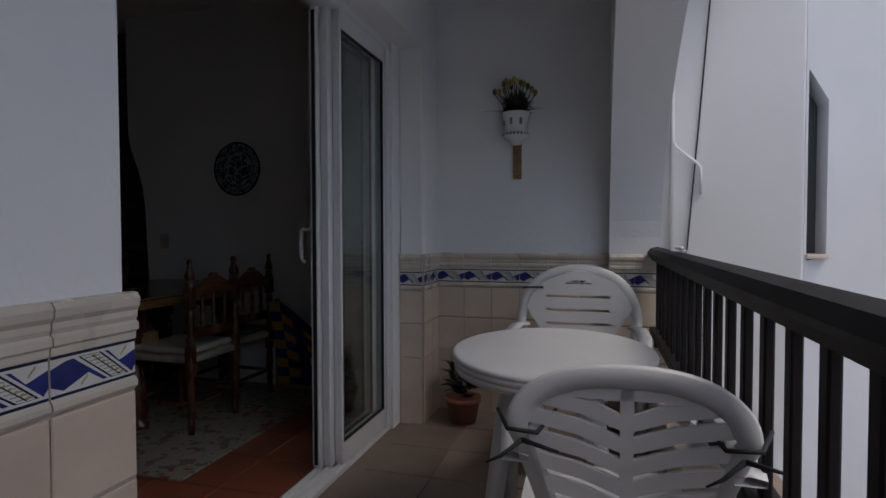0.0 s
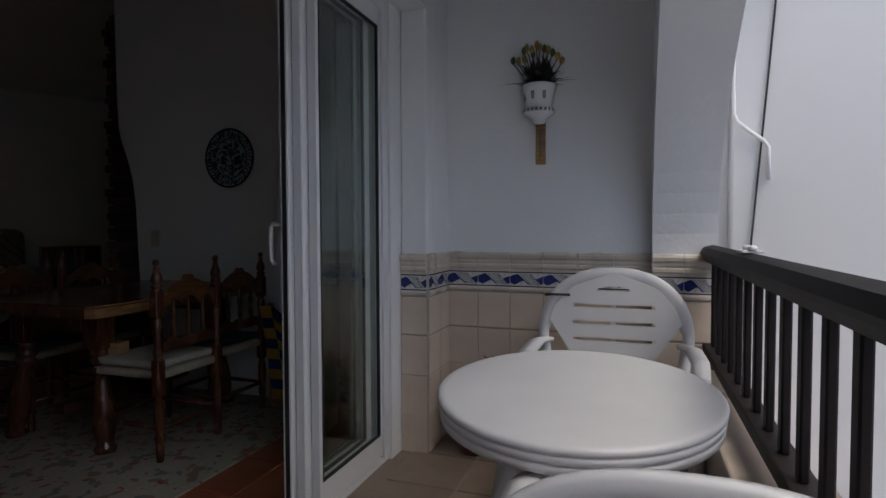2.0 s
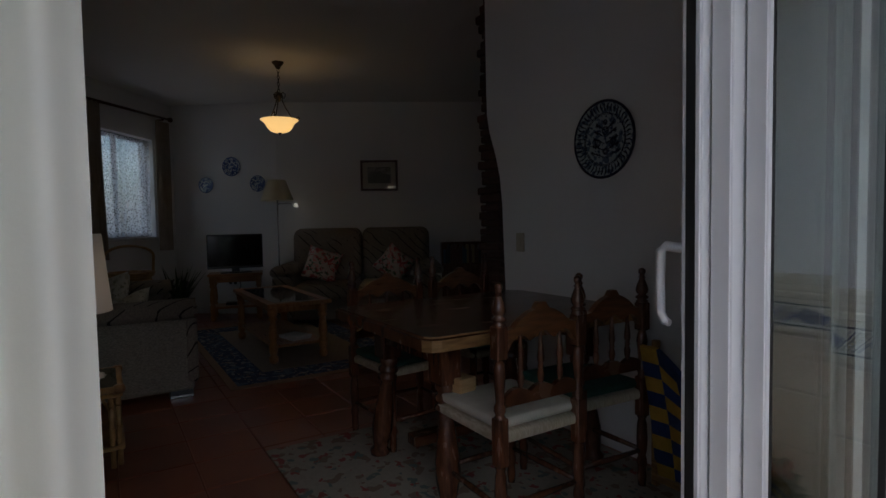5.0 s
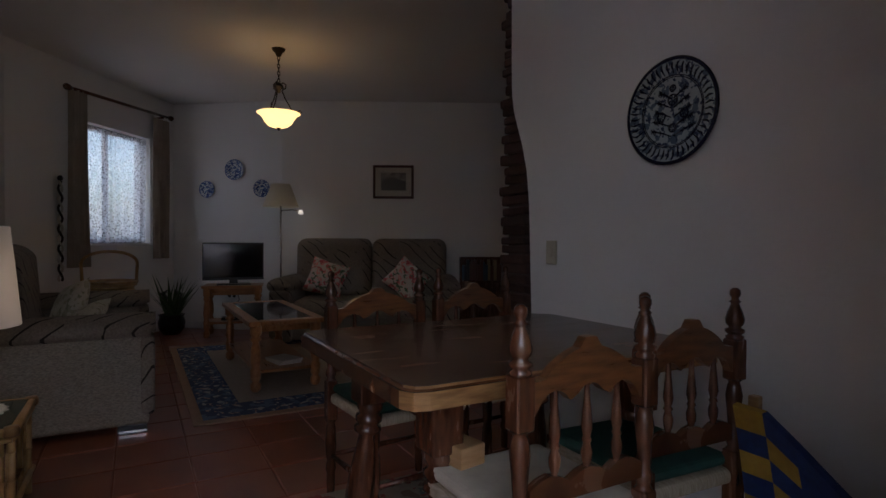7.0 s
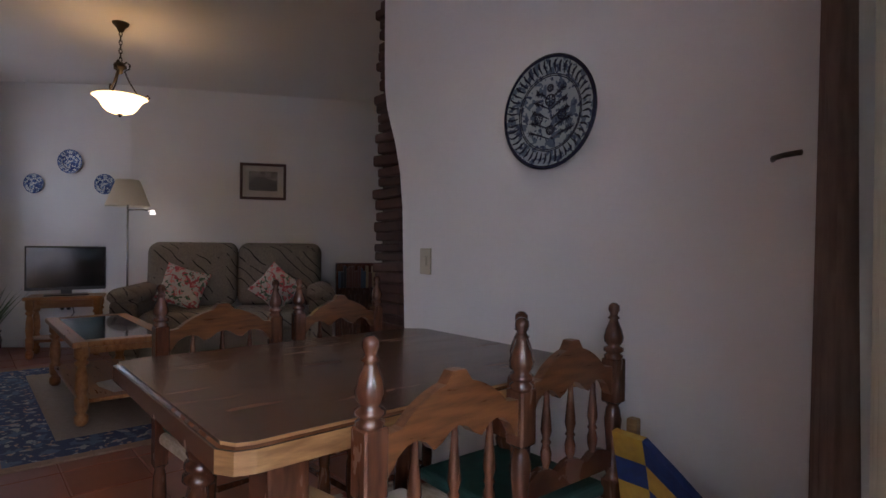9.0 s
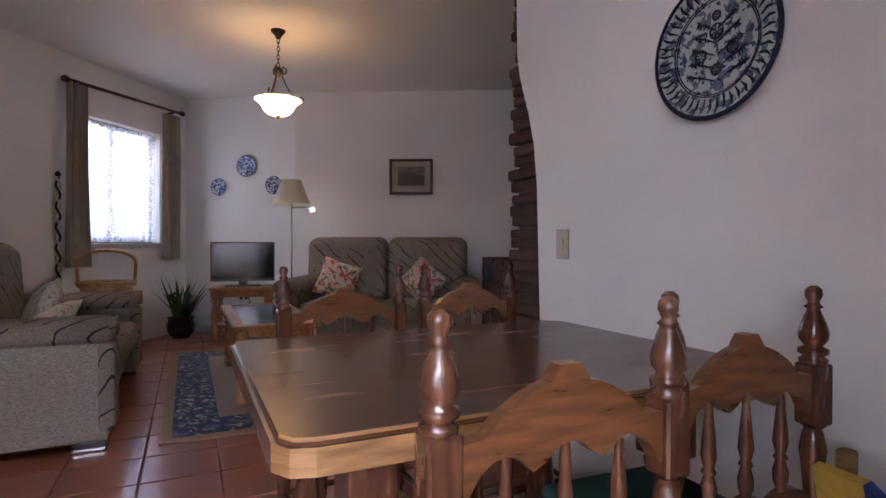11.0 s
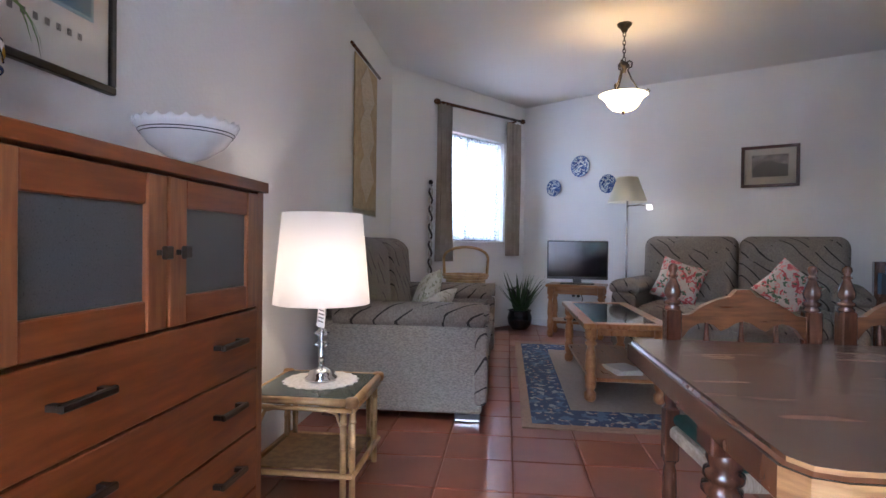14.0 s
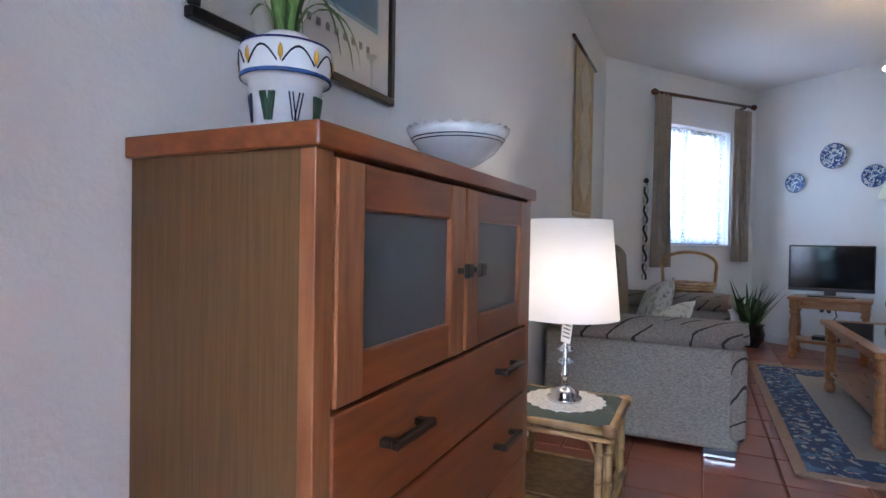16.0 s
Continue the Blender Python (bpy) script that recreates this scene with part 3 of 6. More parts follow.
tube(pipe, [(1.578, 2.884, 4.0), (1.584, 2.884, 1.78), (1.588, 2.882, 1.63), (1.600, 2.878, 1.595), (1.655, 2.876, 1.545), (1.705, 2.876, 1.505), (1.725, 2.877, 1.475), (1.728, 2.878, 1.33)], 0.0085, 10)
tagged(part("drain_pipe", pipe, outdoor_plaster), "white painted drain pipe on the neighbouring wall", "pipe")
cable = fresh()
tube(cable, [(1.84, 2.884, 3.4), (1.765, 2.887, 2.38), (1.715, 2.888, 1.70), (1.663, 2.884, 1.03), (1.65, 2.86, 1.0), (1.648, 2.885, 0.4)], 0.0042, 6)
tagged(part("cable", cable, black_rubber), "thin black cable hanging down the neighbouring wall", "cable")

# ---- terrace door ----
door = empty("sliding_door", pose(DOOR_X, 0, 0), "white aluminium sliding patio door, half open", "door")
fr = fresh()
box(fr, -0.06, 0.06, 0.58, 2.52, -0.0082, 0.016, 0.003)
for k in range(3):
    box(fr, -0.05 + 0.04 * k, -0.043 + 0.04 * k, 0.62, 2.44, 0.014, 0.034)
part("track", fr, aluminium, door, "white aluminium floor track")
part("head", boxed(-0.06, 0.06, 0.58, 2.523, 2.15, 2.199, 0.004), aluminium, door)
part("jamb", boxed(-0.06, 0.066, 2.466, 2.5235, 0.016, 2.15, 0.004), aluminium, door)
part("jamb", boxed(-0.06, 0.06, 0.5455, 0.58, 0.016, 2.15, 0.004), aluminium, door)


def leaf(x, y0, y1, w, wr):
    b = fresh()
    box(b, x - 0.018, x + 0.018, y0, y0 + w, 0.034, 2.15, 0.004)
    box(b, x - 0.018, x + 0.018, y1 - wr, y1, 0.034, 2.15, 0.004)
    box(b, x - 0.018, x + 0.018, y0 + w, y1 - wr, 0.034, 0.034 + 0.10, 0.003)
    box(b, x - 0.018, x + 0.018, y0 + w, y1 - wr, 2.15 - 0.085, 2.15, 0.003)
    p = part("leaf", b, aluminium, door, "white aluminium sash with clear glass")
    g = part("pane", boxed(x - 0.003, x + 0.003, y0 + w, y1 - wr, 0.134, 2.065), pane_glass, p, "clear reflecting glass")
    g.visible_shadow = False
    s = fresh()
    for a, c, z0, z1 in ((y0 + w, y0 + w + 0.008, 0.134, 2.065), (y1 - wr - 0.008, y1 - wr, 0.134, 2.065)):
        box(s, x + 0.004, x + 0.0175, a, c, z0, z1)
    box(s, x + 0.004, x + 0.0175, y0 + w, y1 - wr, 0.134, 0.143)
    box(s, x + 0.004, x + 0.0175, y0 + w, y1 - wr, 2.056, 2.065)
    part("gasket", s, black_rubber, p, "black rubber gasket")
    e = fresh()
    box(e, x - 0.017, x + 0.017, y0 - 0.006, y0 - 0.0005, 0.05, 2.13, 0.001)
    part("edge_strip", e, aluminium, p)
    return p


leaf(0.04, 1.915, 2.462, 0.016, 0.022)
mid_leaf = leaf(-0.001, 1.876, 2.425, 0.06, 0.05)
open_leaf = leaf(-0.042, 1.85, 2.405, 0.06, 0.05)
part("seal", boxed(-0.050, -0.032, 1.8415, 1.8435, 0.05, 2.13), black_rubber, open_leaf, "black sealing strip")
h = fresh()
tube(h, [(-0.06, 1.878, 1.135), (-0.115, 1.878, 1.14), (-0.128, 1.878, 1.13), (-0.130, 1.878, 1.07), (-0.128, 1.878, 1.005), (-0.118, 1.878, 0.99), (-0.108, 1.878, 0.988)], [0.010, 0.010, 0.010, 0.009, 0.009, 0.009, 0.007], 10)
box(h, -0.064, -0.0598, 1.862, 1.896, 1.06, 1.165, 0.002)
part("handle", h, aluminium, open_leaf, "white moulded door handle")

# ---- curtains at the door ----
tagged(part("blackout_curtain", cloth(fresh(), (-0.235, 0.46), (-0.295, 0.922), 0.03, 2.5, 2.6, 0.038, 80, 18, 4, 0.0), lining, smooth=True),
       "cream blackout curtain drawn to the side of the patio door", "curtain")
tagged(part("door_curtain", cloth(fresh(), (-0.475, 2.84), (-0.56, 3.05), 0.03, 2.5, 4, 0.03, 120, 12, 7), stripe_curtain, smooth=True),
       "brown patterned curtain hanging behind the patio door", "curtain")
tagged(part("curtain_lining", cloth(fresh(), (-0.285, 2.28), (-0.43, 2.84), 0.03, 2.5, 6, 0.012, 100, 10, 9), lining, smooth=True),
       "cream curtain lining behind the patio door glass", "curtain")
rail = fresh()
tube(rail, [(-0.22, 0.4, 2.53), (-0.22, 3.1, 2.53)], 0.014)
tagged(part("curtain_rail", rail, wood_dark), "dark wooden curtain rail over the patio door", "curtain rail")
hook = fresh()
tube(hook, [(-0.70, 3.15, 1.36), (-0.69, 3.12, 1.36), (-0.66, 3.10, 1.362), (-0.62, 3.09, 1.363)], 0.007)
tagged(part("tieback_hook", hook, bronze), "small bronze curtain tieback hook on the wall", "hook")

# ---- terrace: railing and tiles ----
railing = empty("railing", pose(1.505, 0, 0.508), "dark brown painted balcony railing with flat balusters", "railing")
hr = fresh()
slab(hr, [(-0.045, 0.485), (-0.05, 0.50), (-0.035, 0.525), (0.0, 0.535), (0.035, 0.525), (0.05, 0.50), (0.045, 0.485), (0.03, 0.46), (-0.03, 0.46)], "y", -3.0, 2.868)
part("handrail", hr, rail_brown, railing, "moulded dark brown handrail")
part("foot_rail", boxed(-0.035, 0.035, -3.0, 2.868, 0.045, 0.085, 0.006), rail_brown, railing)
bal = mesh_of("baluster", boxed(-0.010, 0.010, -0.018, 0.018, 0.085, 0.462, 0.004, 1), rail_brown)
for k in range(38):
    o = new("baluster", bal)
    o.parent = railing
    o.location = (0, 2.78 - 0.152 * k, 0)
for y in (2.75, 1.3, -0.1, -1.5):
    o = part("foot", boxed(-0.02, 0.02, y - 0.02, y + 0.02, -0.008, 0.05), rail_brown, railing)


clip = empty("rail_clip", pose(1.505, 2.0, 1.0435), "small white plastic cable clip on the handrail", "clip")
part("strap", boxed(-0.03, 0.03, -0.05, 0.05, 0.0, 0.007, 0.002), plastic_white, clip)
for y in (-0.04, 0.04):
    part("knob", lathe(fresh(), [(0.0, 0.007), (0.012, 0.007), (0.014, 0.016), (0.008, 0.022), (0.0, 0.023)], 12, pose(0, y, 0)), plastic_white, clip)


def frieze_mesh():
    b = fresh()
    box(b, -0.098, 0.098, -0.004, 0.0, -0.042, 0.042, mi=0)
    y = -0.0048
    def flat(pts, mi, yy=y):
        f = b.faces.new([b.verts.new((u, yy, v)) for u, v in pts])
        f.material_index = mi
    for z0, z1 in ((0.034, 0.040), (-0.040, -0.034)):
        flat([(-0.098, z0), (0.098, z0), (0.098, z1), (-0.098, z1)], 2)
    flat([(-0.098, 0.016), (-0.066, 0.027), (-0.050, 0.028), (0.026, -0.028), (0.016, -0.029), (-0.018, -0.006), (-0.072, -0.029), (-0.098, -0.018)], 1)
    flat([(0.020, 0.029), (0.030, 0.028), (0.056, 0.002), (0.098, 0.018), (0.098, -0.016), (0.088, -0.029)], 1)
    flat([(-0.040, 0.029), (0.012, 0.029), (0.080, -0.029), (0.034, -0.029)], 2, -0.0046)
    flat([(-0.034, 0.028), (0.007, 0.028), (0.073, -0.028), (0.039, -0.028)], 0, -0.0049)
    for k in range(7):
        x, z = -0.026 + 0.0105 * k, 0.024 - 0.0078 * k
        flat([(x, z), (x + 0.034, z + 0.001), (x + 0.035, z - 0.0015), (x + 0.001, z - 0.002)], 3, -0.0051)
        flat([(x + 0.016, z), (x + 0.024, z + 0.004), (x + 0.026, z - 0.001), (x + 0.019, z - 0.004)], 4, -0.0053)
    flat([(-0.012, 0.027), (-0.009, 0.027), (0.058, -0.027), (0.054, -0.027)], 2, -0.0054)
    for cx, cz in ((0.066, 0.020), (-0.028, -0.019)):
        for k in range(3):
            flat([(cx - 0.008 + 0.005 * k, cz - 0.008 + 0.005 * k), (cx - 0.004 + 0.005 * k, cz - 0.001 + 0.006 * k), (cx - 0.001 + 0.005 * k, cz - 0.001 + 0.005 * k), (cx - 0.004 + 0.005 * k, cz - 0.008 + 0.005 * k)], 4)
    return mesh_of("frieze_tile", b, [tile_white, tile_blue, tile_navy, tile_grey, tile_ochre])


FRIEZE = frieze_mesh()
TILE = mesh_of("wall_tile", boxed(-0.0985, 0.0985, -0.006, 0.0, -0.0985, 0.0985, 0.003, 1), dado_tile)
HALF = mesh_of("wall_tile", boxed(-0.0985, 0.0985, -0.006, 0.0, -0.0935, 0.0935, 0.003, 1), dado_tile)


def cap_profile():
    return [(0.0, 0.0), (-0.012, 0.0), (-0.012, 0.014), (-0.02, 0.020), (-0.02, 0.034), (-0.013, 0.040), (-0.017, 0.050), (-0.017, 0.062), (-0.024, 0.072), (-0.026, 0.088), (-0.018, 0.100), (0.0, 0.102)]


def dado(p, q, name):
    """A tiled dado along a wall from p to q, facing to the right of that way; tiles, frieze and moulded cap."""
    p, q = Vector((*p, 0)), Vector((*q, 0))
    d = (q - p).normalized()
    out = Vector((d.y, -d.x, 0))
    L = (q - p).length
    m = Matrix(((d.x, -out.x, 0, p.x), (d.y, -out.y, 0, p.y), (0, 0, 1, 0), (0, 0, 0, 1)))
    root = empty(name, m, "beige tiled dado with blue patterned frieze and moulded cap", "dado", kind="structure")
    part("backing", boxed(0, L, -0.004, -0.0005, 0, 0.9), dado_grout, root)
    n = max(1, math.ceil(L / 0.2 - 0.15))
    w = L / n
    cm = fresh()
    for k in range(n):
        prof = cap_profile()
        slab(cm, [(y, z + 0.895) for y, z in prof], "x", k * w + 0.0015, (k + 1) * w - 0.0015)
        slab(cm, [(0.0, 0.785), (-0.009, 0.785), (-0.015, 0.793), (-0.015, 0.803), (-0.009, 0.811), (0.0, 0.811)], "x", k * w + 0.0015, (k + 1) * w - 0.0015)
        o = new("frieze_tile", FRIEZE)
        o.parent, o.location, o.scale = root, ((k + 0.5) * w, -0.004, 0.853), (w / 0.2, 1, 1)
        for r in range(4):
            o = new("wall_tile", TILE if r else HALF)
            o.parent = root
            o.location, o.scale = ((k + 0.5) * w, -0.004, 0.685 - 0.2 * r if r < 3 else 0.09), (w / 0.2, 1, 1)
    part("cap", cm, cap_tile, root, "moulded beige cap tiles")
    return root


dado((0.2, -1.6), (0.2, 0.562), "dado")
dado((0.06, 2.645), (0.2, 2.645), "dado")
dado((0.2, 2.645), (0.2, 2.965), "dado")
dado((0.2, 2.965), (1.25, 2.965), "dado")
dado((1.25, 2.87), (1.526, 2.87), "dado")

# ---- terrace: furniture ----
def plastic_table(m):
    root = empty("plastic_table", m, "oval white plastic garden table with ridged rim", "table")
    t = fresh()
    lathe(t, [(0.0, 0.70), (0.325, 0.70), (0.331, 0.672), (0.338, 0.672), (0.340, 0.690), (0.337, 0.692), (0.341, 0.694), (0.343, 0.710), (0.340, 0.712), (0.344, 0.715), (0.345, 0.724), (0.342, 0.729), (0.336, 0.7315), (0.325, 0.732), (0.0, 0.730)], 72)
    part("tabletop", t, plastic_white, root)
    for k in range(4):
        a = radians(45 + 90 * k)
        c, s = math.cos(a), math.sin(a)
        l = fresh()
        tube(l, [(0.14 * c, 0.14 * s, 0.70), (0.20 * c, 0.20 * s, 0.5), (0.25 * c, 0.25 * s, 0.2), (0.27 * c, 0.27 * s, 0.0)], [0.045, 0.034, 0.028, 0.026], 10)
        part("leg", l, plastic_white, root)
    part("collar", lathe(fresh(), [(0.0, 0.64), (0.2, 0.66), (0.22, 0.70), (0.0, 0.70)], 32), plastic_white, root)
    return root


plastic_table(pose(1.035, 1.525, 0) @ Matrix.Diagonal((1.0, 1.21, 0.985, 1)))


def garden_chair(m, label, high, chevron, W=0.29, crown=0.26):
    """A moulded chair that faces +y, its back at y = 0."""
    root = empty("garden_chair", m, label, "chair", "terrace chairs")
    H = high
    top = []
    for k in range(37):
        a = math.pi * k / 36
        x = -W * math.copysign(abs(math.cos(a)) ** 0.85, math.cos(a))
        z = H - crown + crown * abs(math.sin(a)) ** 0.9
        top.append((x, -0.02 - 0.10 * (z - 0.42), z))
    tuck = 0.075 if chevron else 0.03
    path = [(-W + tuck, 0.06, 0.44), (-W + tuck * 0.7, 0.0, 0.56), (-W + 0.012, -0.02, H - crown - 0.04)] + top + [(W - 0.012, -0.02, H - crown - 0.04), (W - tuck * 0.7, 0.0, 0.56), (W - tuck, 0.06, 0.44)]
    hoop = fresh()
    prev = None
    n = len(path)
    for k, p in enumerate(path):
        p = Vector(p)
        a, b = Vector(path[max(0, k - 1)]), Vector(path[min(n - 1, k + 1)])
        d = (b - a).normalized()
        face = Vector((0, -1, -0.1)).normalized()
        inw = d.cross(face).normalized()
        wd = (0.050 if chevron else 0.056) if 4 < k < n - 5 else 0.045
        ring = [p + inw * (wd * u) + face * v for u, v in ((0.0, 0.005), (0.12, 0.012), (0.6, 0.011), (1.0, 0.003), (1.0, -0.006), (0.5, -0.003), (0.05, -0.008))]
        ring = [hoop.verts.new(q) for q in ring]
        if prev:
            for q in range(len(ring)):
                f = hoop.faces.new([prev[q], prev[(q + 1) % len(ring)], ring[(q + 1) % len(ring)], ring[q]])
                f.smooth = True
        else:
            hoop.faces.new(ring)
        prev = ring
    hoop.faces.new(prev)
    back = part("backrest", hoop, plastic_white, root, "arched white plastic backrest")

    def along(x, z, t=0.008):
        return Vector((x, -0.02 - 0.10 * (z - 0.42) + t, z))

    def plank(bm, outline, t=0.013):
        """A flat piece of the back, from its outline in x and z."""
        front = [bm.verts.new(along(x, z, 0.0)) for x, z in outline]
        rear = [bm.verts.new(along(x, z, t)) for x, z in outline]
        bm.faces.new(front), bm.faces.new(rear)
        for q in range(len(outline)):
            r = (q + 1) % len(outline)
            bm.faces.new([front[q], front[r], rear[r], rear[q]])

    def half(z):
        """Half the width of the back's panel at a height."""
        if chevron:
            full = (W - 0.045) * math.sqrt(max(0.0, 1 - max(0.0, (z - H + crown) / (crown - 0.045)) ** 2))
            return max(0.02, min(full, W - 0.045 - max(0.0, H - crown - z) * 0.30))
        full = (W - 0.035) * math.sqrt(max(0.0, 1 - max(0.0, (z - H + crown) / (crown - 0.03)) ** 2))
        return max(0.02, min(full, max(0.13, 0.25 + (z - H + 0.25) * 0.68)))

    panel = fresh()
    if chevron:
        z = 0.40
        while z < H - 0.05:
            for sx in (1, -1):
                def edge_at(zz):
                    a = max(0.03, half(min(zz + 0.035, H - 0.052)))
                    return a, zz + 0.30 * a - 0.05 * a * a / 0.2
                (xa, za), (xb, zb) = edge_at(z), edge_at(z + 0.033)
                if zb < H - 0.045:
                    plank(panel, [(sx * 0.012, z), (sx * xa * 0.5, z + 0.5 * (za - z) + 0.006), (sx * xa, za), (sx * xb, zb), (sx * xb * 0.5, z + 0.033 + 0.5 * (zb - z - 0.033) + 0.006), (sx * 0.012, z + 0.033)])
            z += 0.0465
        plank(panel, [(-0.013, 0.40), (0.013, 0.40), (0.013, H - 0.045), (-0.013, H - 0.045)], 0.014)
        plank(panel, [(-half(H - 0.075) - 0.01, H - 0.075), (half(H - 0.075) + 0.01, H - 0.075), (0.06, H - 0.04), (-0.06, H - 0.04)], 0.012)
    else:
        rows = [(H - 0.030, H - 0.080, 0), (H - 0.080, H - 0.088, 1), (H - 0.088, H - 0.100, 2), (H - 0.100, H - 0.156, 0)]
        for k in range(4):
            z = H - 0.156 - 0.070 * k
            rows += [(z, z - 0.015, 3), (z - 0.015, z - 0.070, 0)]
        rows.append((H - 0.436, 0.43, 0))
        for zt, zb, kind in rows:
            a, b = half(zt), half(zb)
            if kind == 0:
                plank(panel, [(-b, zb), (b, zb), (a, zt), (-a, zt)])
            elif kind < 3:
                g = 0.045 if kind == 1 else 0.068
                for sx in (1, -1):
                    plank(panel, [(sx * b, zb), (sx * g, zb), (sx * g * 0.9, zt), (sx * a, zt)])
            else:
                g = min(a - 0.03, 0.165)
                for sx in (1, -1):
                    plank(panel, [(sx * b, zb), (sx * g, zb), (sx * g, zt), (sx * a, zt)])
                plank(panel, [(-0.008, zb), (0.008, zb), (0.008, zt), (-0.008, zt)])
    part("slats", panel, plastic_white, back)
    seat = fresh()
    slab(seat, [(-0.22, 0.02), (0.22, 0.02), (0.245, 0.22), (0.25, 0.42), (0.2, 0.46), (-0.2, 0.46), (-0.25, 0.42), (-0.245, 0.22)], "z", 0.405, 0.435)
    part("seat", seat, plastic_white, root)
    for sx in (1, -1):
        arm = fresh()
        ax = W - 0.29 if chevron else 0.0
        pts = [(sx * (0.275 + ax), -0.03, 0.64), (sx * (0.295 + ax), 0.10, 0.655), (sx * (0.30 + ax), 0.30, 0.65), (sx * (0.29 + ax), 0.42, 0.62), (sx * (0.275 + ax), 0.455, 0.56)]
        for (xa, ya, za), (xb, yb, zb) in zip(pts, pts[1:]):
            v = [arm.verts.new((x + u, y, z + w)) for x, y, z in ((xa, ya, za), (xb, yb, zb)) for u, w in ((-0.028, -0.008), (0.028, -0.008), (0.03, 0.006), (0.0, 0.012), (-0.03, 0.006))]
            for q in range(5):
                f = arm.faces.new([v[q], v[(q + 1) % 5], v[5 + (q + 1) % 5], v[5 + q]])
                f.smooth = True
        part("armrest", arm, plastic_white, root)
        for y0, y1, zt in ((0.44, 0.47, 0.6), (0.05, -0.06, 0.44)):
            l = fresh()
            tube(l, [(sx * (0.27 + ax), y0, zt), (sx * (0.28 + ax), (y0 + y1) / 2, zt / 2), (sx * (0.29 + ax), y1, 0.0)], [0.03, 0.026, 0.024], 8)
            part("leg", l, plastic_white, root)
    return root, back


near_chair, near_back = garden_chair(pose(1.24, 0.785, 0, 0, 0, 0), "white plastic garden armchair with chevron slats and tied black ribbons", 0.864, True, 0.243, 0.15)
for sx in (1, -1):
    tie = fresh()
    x = sx * 0.205
    tube(tie, [(x - 0.06 * sx, 0.02, 0.735), (x - 0.03 * sx, -0.075, 0.715), (x + 0.03 * sx, -0.08, 0.72), (x + 0.06 * sx, -0.02, 0.74)], 0.005, 6)
    tube(tie, [(x, -0.082, 0.70), (x - 0.04, -0.10, 0.67), (x - 0.07, -0.105, 0.655)], [0.006, 0.004, 0.002], 6)
    tube(tie, [(x, -0.082, 0.70), (x + 0.05, -0.10, 0.695), (x + 0.075, -0.10, 0.69)], [0.006, 0.004, 0.003], 6)
    part("ribbon", tie, cloth_black, near_back, "black tie ribbon")
far_chair, far_back = garden_chair(pose(1.09, 2.47, 0, 0, 0, 180), "white plastic garden armchair with horizontal slots", 0.953, False, 0.315, 0.30)
tie = fresh()
tube(tie, [(0.285, -0.03, 0.832), (0.25, -0.04, 0.834), (0.18, -0.045, 0.834)], 0.005, 6)
part("ribbon", tie, cloth_black, far_back, "black tie ribbon")

# wall thermometer with a flower holder
wall_vase = empty("wall_vase", pose(0.71, 2.962, 1.45), "painted ceramic wall vase on a wooden thermometer board", "wall vase")
part("board", boxed(-0.026, 0.026, -0.012, 0.0, 0.0, 0.22, 0.003), wood_edge, wall_vase, "wooden thermometer board")
tb = fresh()
for k in range(9):
    box(tb, 0.006, 0.018, -0.0135, -0.0125, 0.05 + 0.015 * k, 0.053 + 0.015 * k)
    box(tb, -0.018, -0.006, -0.0135, -0.0125, 0.05 + 0.015 * k, 0.053 + 0.015 * k)
tube(tb, [(0, -0.014, 0.04), (0, -0.014, 0.18)], 0.003, 6)
part("scale", tb, ink, wall_vase)
v = fresh()
lathe(v, [(0.0, 0.195), (0.03, 0.2), (0.035, 0.22), (0.075, 0.245), (0.082, 0.262), (0.07, 0.275), (0.066, 0.29), (0.075, 0.34), (0.088, 0.385), (0.085, 0.39), (0.06, 0.38), (0.0, 0.38)], 24, pose(0, -0.06, 0))
vase = part("vase", v, ceramic, wall_vase, "white ceramic cup with grey decoration")
vb = fresh()
for k in range(10):
    a = radians(190 + 16 * k)
    box(vb, 0.076 * math.cos(a) - 0.008, 0.076 * math.cos(a) + 0.008, -0.06 + 0.08 * math.sin(a) - 0.004, -0.06 + 0.08 * math.sin(a) + 0.004, 0.252, 0.268, 0.003, 1)
    if k % 3 == 1:
        box(vb, 0.07 * math.cos(a) - 0.008, 0.07 * math.cos(a) + 0.008, -0.06 + 0.082 * math.sin(a) - 0.004, -0.06 + 0.082 * math.sin(a) + 0.004, 0.31, 0.35, 0.004, 1)
tagged(part("decoration", vb, tile_grey, vase), kind="stuff")
rnd = random.Random(5)
gr = fresh()
for k in range(170):
    a, l = rnd.uniform(0, 6.28), rnd.uniform(0.1, 1.5)
    blade(gr, (rnd.uniform(-0.06, 0.06), -0.06 + rnd.uniform(-0.03, 0.03), 0.375 + rnd.uniform(0, 0.09)), l, a, rnd.uniform(0.045, 0.10), rnd.uniform(0.010, 0.020), rnd.uniform(0.2, 1.6), 4)
for a, ln in ((0.1, 0.17), (3.05, 0.20), (3.3, 0.15), (-0.3, 0.15)):
    blade(gr, (0.02 * math.cos(a), -0.07, 0.385), 1.25, a, ln, 0.008, 0.5, 5)
